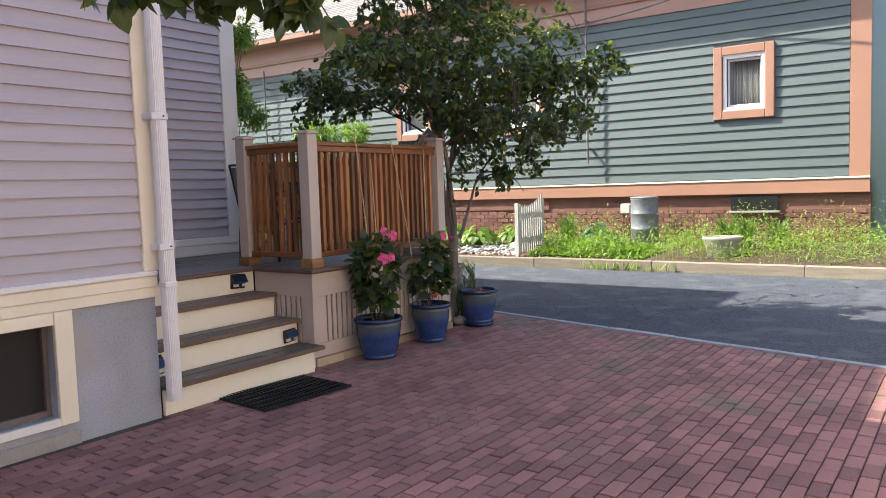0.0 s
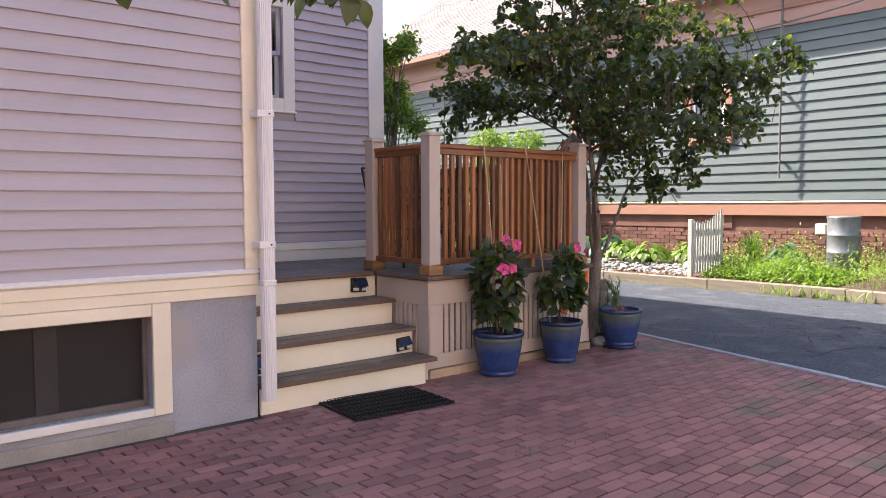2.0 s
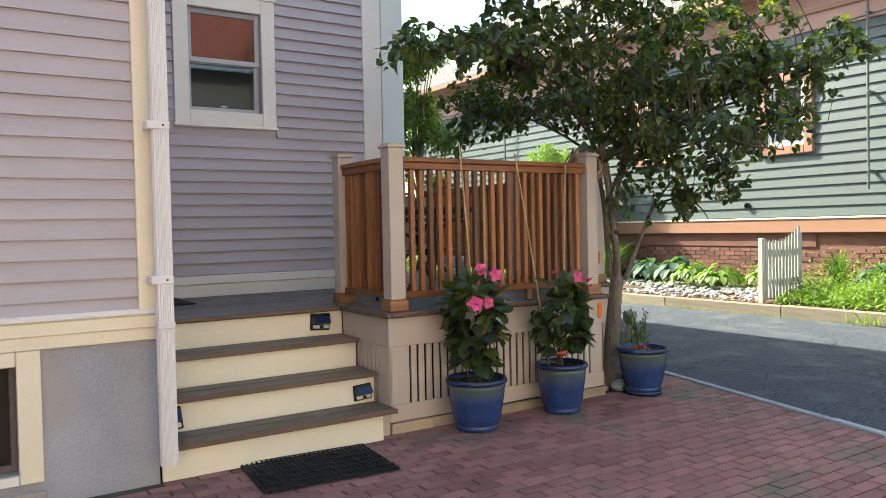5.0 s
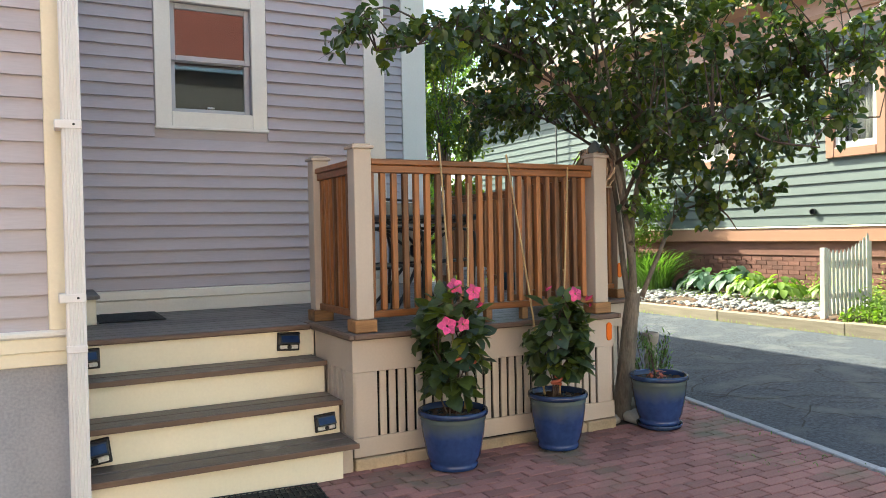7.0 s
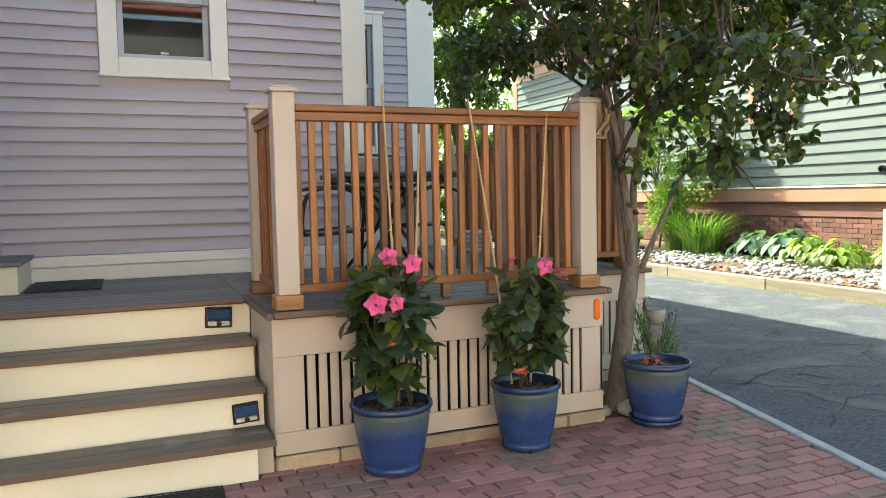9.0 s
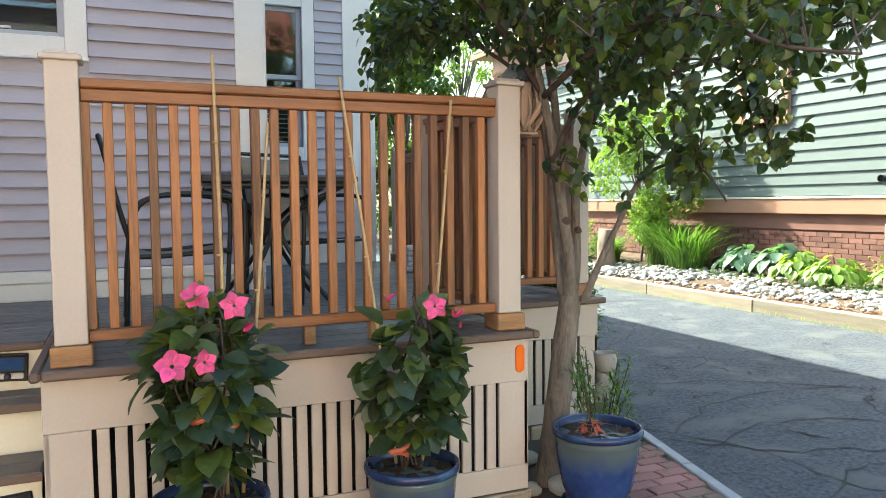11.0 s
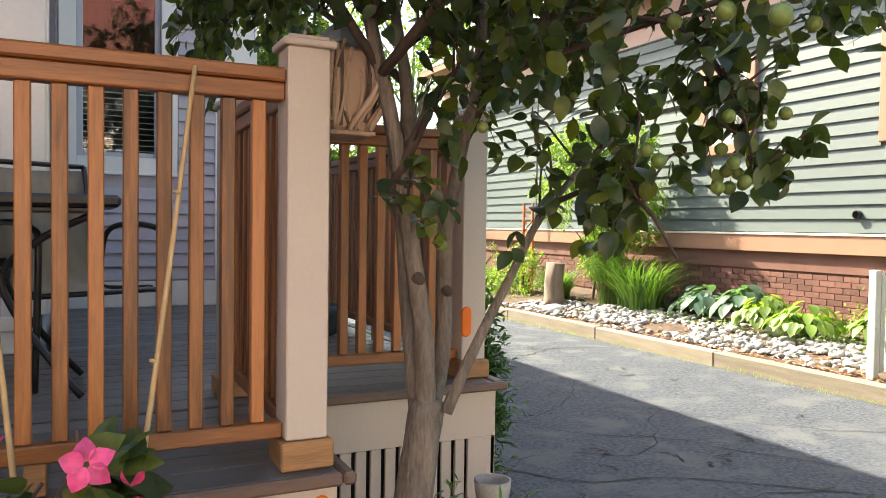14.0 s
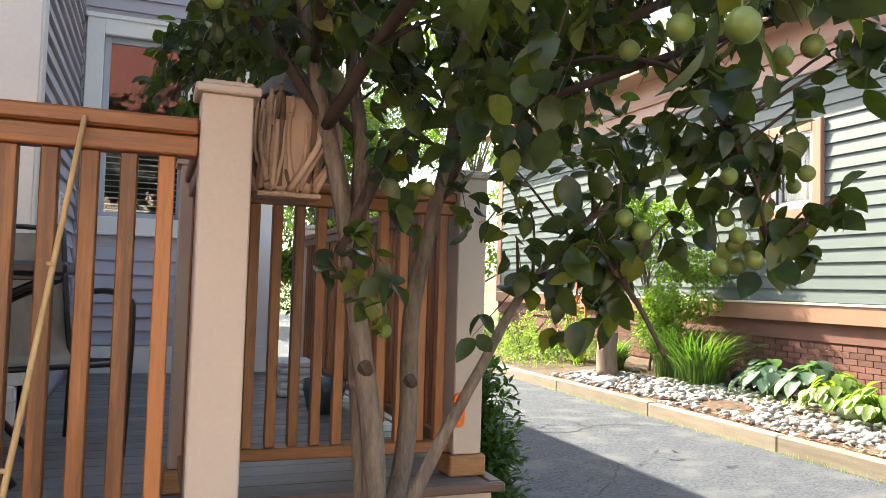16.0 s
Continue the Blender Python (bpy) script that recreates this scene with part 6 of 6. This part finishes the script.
solar_lamp(-0.36, 0.723, 0.660, 3)
solar_lamp(-0.29, 0.173, 0.225, -4, 1.1)
solar_lamp(-1.59, 0.173, 0.215, -7, 1.4)
solar_lamp(-1.60, 0.723, 0.655, -1)
for x, y, z in ((1.815, -0.001, 0.70), (2.745, 0.954, 1.08)):
    r = empty("reflector", (x, y, z), "orange rounded reflector fixed to taupe paint", "reflector", "orange reflectors")
    bm = bmesh.new()
    ring = [(0.024 * math.cos(a) , 0.024 * math.sin(a) + (0.042 if math.sin(a) >= 0 else -0.042)) for a in [i * math.pi / 12 for i in range(24)]]
    lo = [bm.verts.new((px, 0, pz)) for px, pz in ring]
    hi = [bm.verts.new((px * 0.9, -0.007, pz * 0.96)) for px, pz in ring]
    for i in range(24):
        bm.faces.new((lo[i], lo[(i + 1) % 24], hi[(i + 1) % 24], hi[i]))
    bm.faces.new(hi)
    bmesh.ops.recalc_face_normals(bm, faces=bm.faces[:])
    part("lens", bm, M_ORANGE, r)

mat_ob = empty("rubber_mat", (-0.875, -0.395, 0.004), "black rubber grid doormat at the foot of the steps", "doormat", rz=-5)
part("border", block((-0.40, -0.285, 0), (0.40, 0.285, 0.006), 0.002), M_RUBBER, mat_ob)
bm = bmesh.new()
for i in range(27):
    box(bm, (-0.39 + i * 0.03 - 0.004, -0.28, 0.0065), (-0.39 + i * 0.03 + 0.004, 0.28, 0.014), 0)
part("rib", bm, M_RUBBER, mat_ob)
for j in range(7):
    part("cross_rib", block((-0.395, -0.275 + j * 0.0915 - 0.007, 0.0145), (0.395, -0.275 + j * 0.0915 + 0.007, 0.018), 0.002), M_RUBBER, mat_ob)
m2 = empty("entry_mat", (-1.24, 2.0, DECK_Z + 0.003), "dark woven entry mat with a black border on the deck", "doormat")
part("border", block((-0.23, -0.34, 0), (0.23, 0.34, 0.008), 0.003), M_RUBBER, m2)
part("mat_field", block((-0.19, -0.30, 0.0085), (0.19, 0.30, 0.012), 0.001), material("dark_mat_pile", (0.035, 0.035, 0.04), 0.9, 0.4, 30, 200, 0.6), m2)
st = empty("entry_step", (-1.58, 1.95, DECK_Z), "cream boxed step with a dark shingled top", "step")
part("box", block((-0.10, -0.38, 0.003), (0.09, 0.38, 0.185), 0.004), M_CREAM, st)
part("top", block((-0.10, -0.41, 0.186), (0.115, 0.40, 0.215), 0.006), M_SHINGLE, st)
ob = mesh_object("outlet_box", block((-0.02, -0.03, -0.035), (0.0, 0.03, 0.035), 0.004), M_PALE)
ob.location = (-1.645, 2.343, 2.11)
tagged(ob, "small white outlet box on lavender siding", "outlet")
ob = mesh_object("wall_box", block((0, -0.045, -0.05), (0.07, 0.045, 0.05), 0.012), M_PALE)
ob.location = (-1.676, 1.42, 1.66)
tagged(ob, "small cream plastic box on the lavender side wall", "box")
ob2 = empty("meter_panel", (1.078, 3.4, 1.95), "small white louvred vent cover on the side wall", "vent")
part("frame", block((0, -0.08, -0.1), (0.02, 0.08, 0.1), 0.003), M_WHITE, ob2)
for i in range(5):
    part("slat", block((0.0205, -0.07, -0.08 + i * 0.035), (0.032, 0.07, -0.062 + i * 0.035), 0.002), M_WHITE, ob2)

# ---- deck furniture ----
table = empty("folding_table", (0.94, 1.38, DECK_Z), "black metal patio table with crossed folding legs", "table")
part("tabletop", block((-0.43, -0.31, 0.715), (0.43, 0.31, 0.76), 0.012), M_BLACK, table)
part("apron", block((-0.36, -0.26, 0.695), (0.36, 0.26, 0.7145), 0.004), M_BLACK, table)


def bar(parent, a, b, r=0.013, name="leg", mat=None):
    return tube(name, [a, b], r, mat or M_BLACK, parent, 8)


for yy in (-0.24, 0.24):
    for q in (-1, 1):
        tube("leg", smooth_path([(0.36 * q, yy, 0.70), (0.17 * q, yy * 0.7, 0.60), (0.035 * q, yy * 0.4, 0.47), (0.07 * q, yy * 0.5, 0.33), (0.20 * q, yy * 0.8, 0.14), (0.30 * q, yy, 0.012)], 5), 0.014, M_BLACK, table, 8)
part("hub", lathe([(0.04, 0.42), (0.055, 0.44), (0.055, 0.50), (0.04, 0.52)], 16), M_BLACK, table)
bar(table, (0.0, 0.0, 0.003), (0.0, 0.0, 0.7), 0.018, "pedestal_pole")


def sling_chair(x, y, rz, label):
    """A patio armchair: tube frame with a woven sling seat and back."""
    root = empty("patio_chair", (x, y, DECK_Z), label, "chair", "patio chairs", rz)
    for s in (-0.27, 0.27):
        tube("side_frame", smooth_path([(s, 0.27, 0.012), (s, 0.25, 0.35), (s, 0.20, 0.60), (s, 0.0, 0.655), (s, -0.24, 0.63), (s, -0.28, 0.56), (s, -0.27, 0.30), (s, -0.25, 0.012)], 5), 0.013, M_BLACK, root, 8)
        tube("back_frame", smooth_path([(s * 0.93, -0.20, 0.38), (s * 0.93, 0.18, 0.36), (s * 0.93, 0.24, 0.42), (s * 0.93, 0.36, 0.92)], 5), 0.012, M_BLACK, root, 8)
    bar(root, (-0.25, 0.362, 0.92), (0.25, 0.362, 0.92), 0.012, "top_bar")
    bar(root, (-0.27, -0.20, 0.37), (0.27, -0.20, 0.37), 0.012, "front_bar")
    path = smooth_path([(0, -0.20, 0.385), (0, 0.0, 0.36), (0, 0.17, 0.365), (0, 0.25, 0.45), (0, 0.355, 0.90)], 5)
    verts, faces = [], []
    for p in path:
        verts += [(-0.245, p.y, p.z), (0.0, p.y + 0.004, p.z - 0.012), (0.245, p.y, p.z)]
    for i in range(len(path) - 1):
        for j in range(2):
            k = 3 * i + j
            faces.append((k, k + 1, k + 4, k + 3))
    sl = raw("sling", verts, faces, M_SLING, root, smooth=True)
    sl.modifiers.new("thick", "SOLIDIFY").thickness = 0.004
    return root


sling_chair(1.20, 1.62, 28, "black-framed patio chair with a tan woven sling")
sling_chair(0.40, 0.98, 90, "black-framed patio chair with a tan sling beside the table")
stk = empty("cushion_stack", (2.50, 3.15, DECK_Z + 0.003), "stack of folded white cushions on the deck", "cushions")
for i in range(5):
    part("cushion", block((-0.11 + 0.006 * (i % 2), -0.13, 0.045 * i), (0.11, 0.13 - 0.008 * (i % 3), 0.045 * i + 0.043), 0.016), M_PAPER, stk)
ob = empty("small_pot", (2.55, 2.45, DECK_Z + 0.002), "small grey-blue pot on the deck floor", "pot")
part("body", lathe([(0.07, 0), (0.09, 0.01), (0.115, 0.12), (0.12, 0.18), (0.105, 0.18), (0.1, 0.12)], 24), M_TEALGLAZE, ob, smooth=True)

# ---- small litter on the patio ----
rng = random.Random(150)
verts, faces = [], []
for i in range(150):
    x, y = rng.uniform(-4.5, 2.3), rng.uniform(-4.2, -0.15)
    s = rng.uniform(0.006, 0.02)
    leaf_geo(verts, faces, Vector((x, y, 0.006 + 0.002 * rng.random())), Vector((rng.uniform(-1, 1), rng.uniform(-1, 1), 0.05)), Vector((0, 0, 1)), s, s * 0.6, 0.2, 0.1)
tagged(raw("leaf_litter", verts, faces, material("dry_litter", (0.26, 0.17, 0.09), 0.9, 0.5, 9, 60, 0.1, island=0.9)), "tiny dry leaves and crumbs on the bricks", "litter", kind="stuff")
verts, faces = [], []
for i in range(520):
    if rng.random() < 0.5:
        y = rng.uniform(-4.5, 0.4)
        x = edge_x(y) - abs(rng.gauss(0, 0.12)) + 0.03
    else:
        cx, cy = ((-3.0, -1.7), (1.3, -2.0), (-0.9, -1.9), (2.1, -1.2), (0.9, -3.0))[i % 5]
        x, y = cx + rng.gauss(0, 0.16), cy + rng.gauss(0, 0.13)
    ln = rng.uniform(0.008, 0.035)
    leaf_geo(verts, faces, Vector((x, y, 0.0)), Vector((rng.uniform(-1, 1), rng.uniform(-1, 1), 0.8)), Vector((0, 0, 1)), ln, ln * 0.3, 0.2, 0.4)
tagged(raw("moss_tufts", verts, faces, G_GRASS), "tiny grass tufts growing in the brick joints", "grass", kind="stuff")
verts, faces = [], []
for i in range(900):
    y = rng.uniform(-6, 9)
    x = 7.49 - abs(rng.gauss(0, 0.05))
    ln = rng.uniform(0.02, 0.11) * (2.0 if -0.5 < y < 1.2 else 0.6)
    leaf_geo(verts, faces, Vector((x, y, -0.003)), Vector((rng.uniform(-0.6, 0.3), rng.uniform(-0.5, 0.5), 1)), rand_dir(rng), ln, ln * 0.12, 0.2, 0.4)
tagged(raw("kerb_grass", verts, faces, G_WEED), "thin grass tufts along the foot of the kerb", "grass", kind="stuff")

# ---- foundation bricks of the green house ----
wf = bpy.data.objects["wall_green_foundation"]
shared = {}
rng = random.Random(160)
for row in range(7):
    y = -2.95 + (0.115 if row % 2 else 0)
    z = 0.33 + row * 0.083
    for i in range(31):
        key = i % 4
        if key not in shared:
            bm = block((-0.012, 0.004, 0.004), (0.0, 0.219, 0.075), 0.003)
            for vv in bm.verts:
                vv.co += Vector((rng.uniform(-0.004, 0.0), rng.uniform(-0.004, 0.004), rng.uniform(-0.004, 0.004)))
            ob = mesh_object("brick", bm, M_REDBRICK, wf)
            shared[key] = ob.data
        else:
            ob = new("brick", shared[key])
            ob.parent = wf
        ob.location = (GX + 0.059, y + i * 0.24 + (5.6 if row % 3 == 0 and i > 24 else 0), z)
verts, faces = [], []


def add_block(lo, hi, e=0.004):
    """A block with eased upper edges, added to the lists."""
    k = len(verts)
    for z, d in ((lo[2], 0.0), (hi[2] - e * 0.6, 0.0), (hi[2], e)):
        verts.extend([(lo[0] + d, lo[1] + d, z), (hi[0] - d, lo[1] + d, z), (hi[0] - d, hi[1] - d, z), (lo[0] + d, hi[1] - d, z)])
    for r in (0, 4):
        for i in range(4):
            faces.append((k + r + i, k + r + (i + 1) % 4, k + r + 4 + (i + 1) % 4, k + r + 4 + i))
    faces.append((k + 8, k + 9, k + 10, k + 11))


for row in range(11):
    z = 0.33 + row * 0.083
    y = 4.3 + (0.12 if row % 2 else 0)
    while y < 12 and z < 0.9:
        add_block((GX + 0.045, y + 0.004, z + 0.004), (GX + 0.06, y + 0.228, z + 0.076))
        y += 0.236
tagged(raw("brick_rows", verts, faces, M_REDBRICK, wf), "", kind="stuff")

# ---- patio bricks ----
patio = empty("pavement", (0, 0, 0), "red and purple brick pavers laid in running bond", "patio")
patio["kind"] = "structure"
BL, BW = 0.190, 0.0915
GAP, GAPW = 0.0095, 0.007
verts, faces = [], []
rng = random.Random(170)
shared, picked = [], 0
for k in range(6):
    verts, faces = [], []
    add_block((0, 0, -0.05), (BL - GAP, BW - GAPW, 0.0), 0.006)
    for i in range(8, 12):
        v = verts[i]
        verts[i] = (v[0] + rng.uniform(-0.0015, 0.0015), v[1] + rng.uniform(-0.0015, 0.0015), v[2] + rng.uniform(-0.001, 0.001))
    me = bpy.data.meshes.new("brick")
    me.from_pydata(verts, [], faces)
    me.materials.append(M_BRICK)
    shared.append(me)
verts, faces = [], []
row = 0
y = -8.4
while y < 0.42:
    x = -7.2 + (BL / 2 if row % 2 else 0) + rng.uniform(-0.006, 0.006)
    while x < edge_x(y) - 0.01:
        x1 = min(x + BL - GAP, edge_x(y + BW / 2) - 0.003)
        hid = (x < -0.28 and y > -0.10) or (x < 1.86 and x1 > -0.3 and y > -0.03) or (x1 < -1.6 and y > -0.17) or ((x - 2.1) ** 2 + (y - 0.22) ** 2 < 0.13)
        if x1 - x > 0.03 and not hid:
            z = 0.0015 * noise.noise((x * 0.8, y * 0.8, 2)) + rng.uniform(-0.0025, 0.002)
            if picked < 300 and -1.15 < x < 1.9 and -2.35 < y < -0.42 and x1 - x > BL - GAP - 0.001:
                ob = new("brick", shared[rng.randrange(6)])
                ob.parent = patio
                ob.location = (x, y, z)
                picked += 1
            else:
                add_block((x, y, -0.05 + z), (x1, y + BW - GAPW, z), 0.006)
        x += BL
    y += BW
    row += 1
tagged(raw("brick_field", verts, faces, M_BRICK, patio), "", kind="stuff")
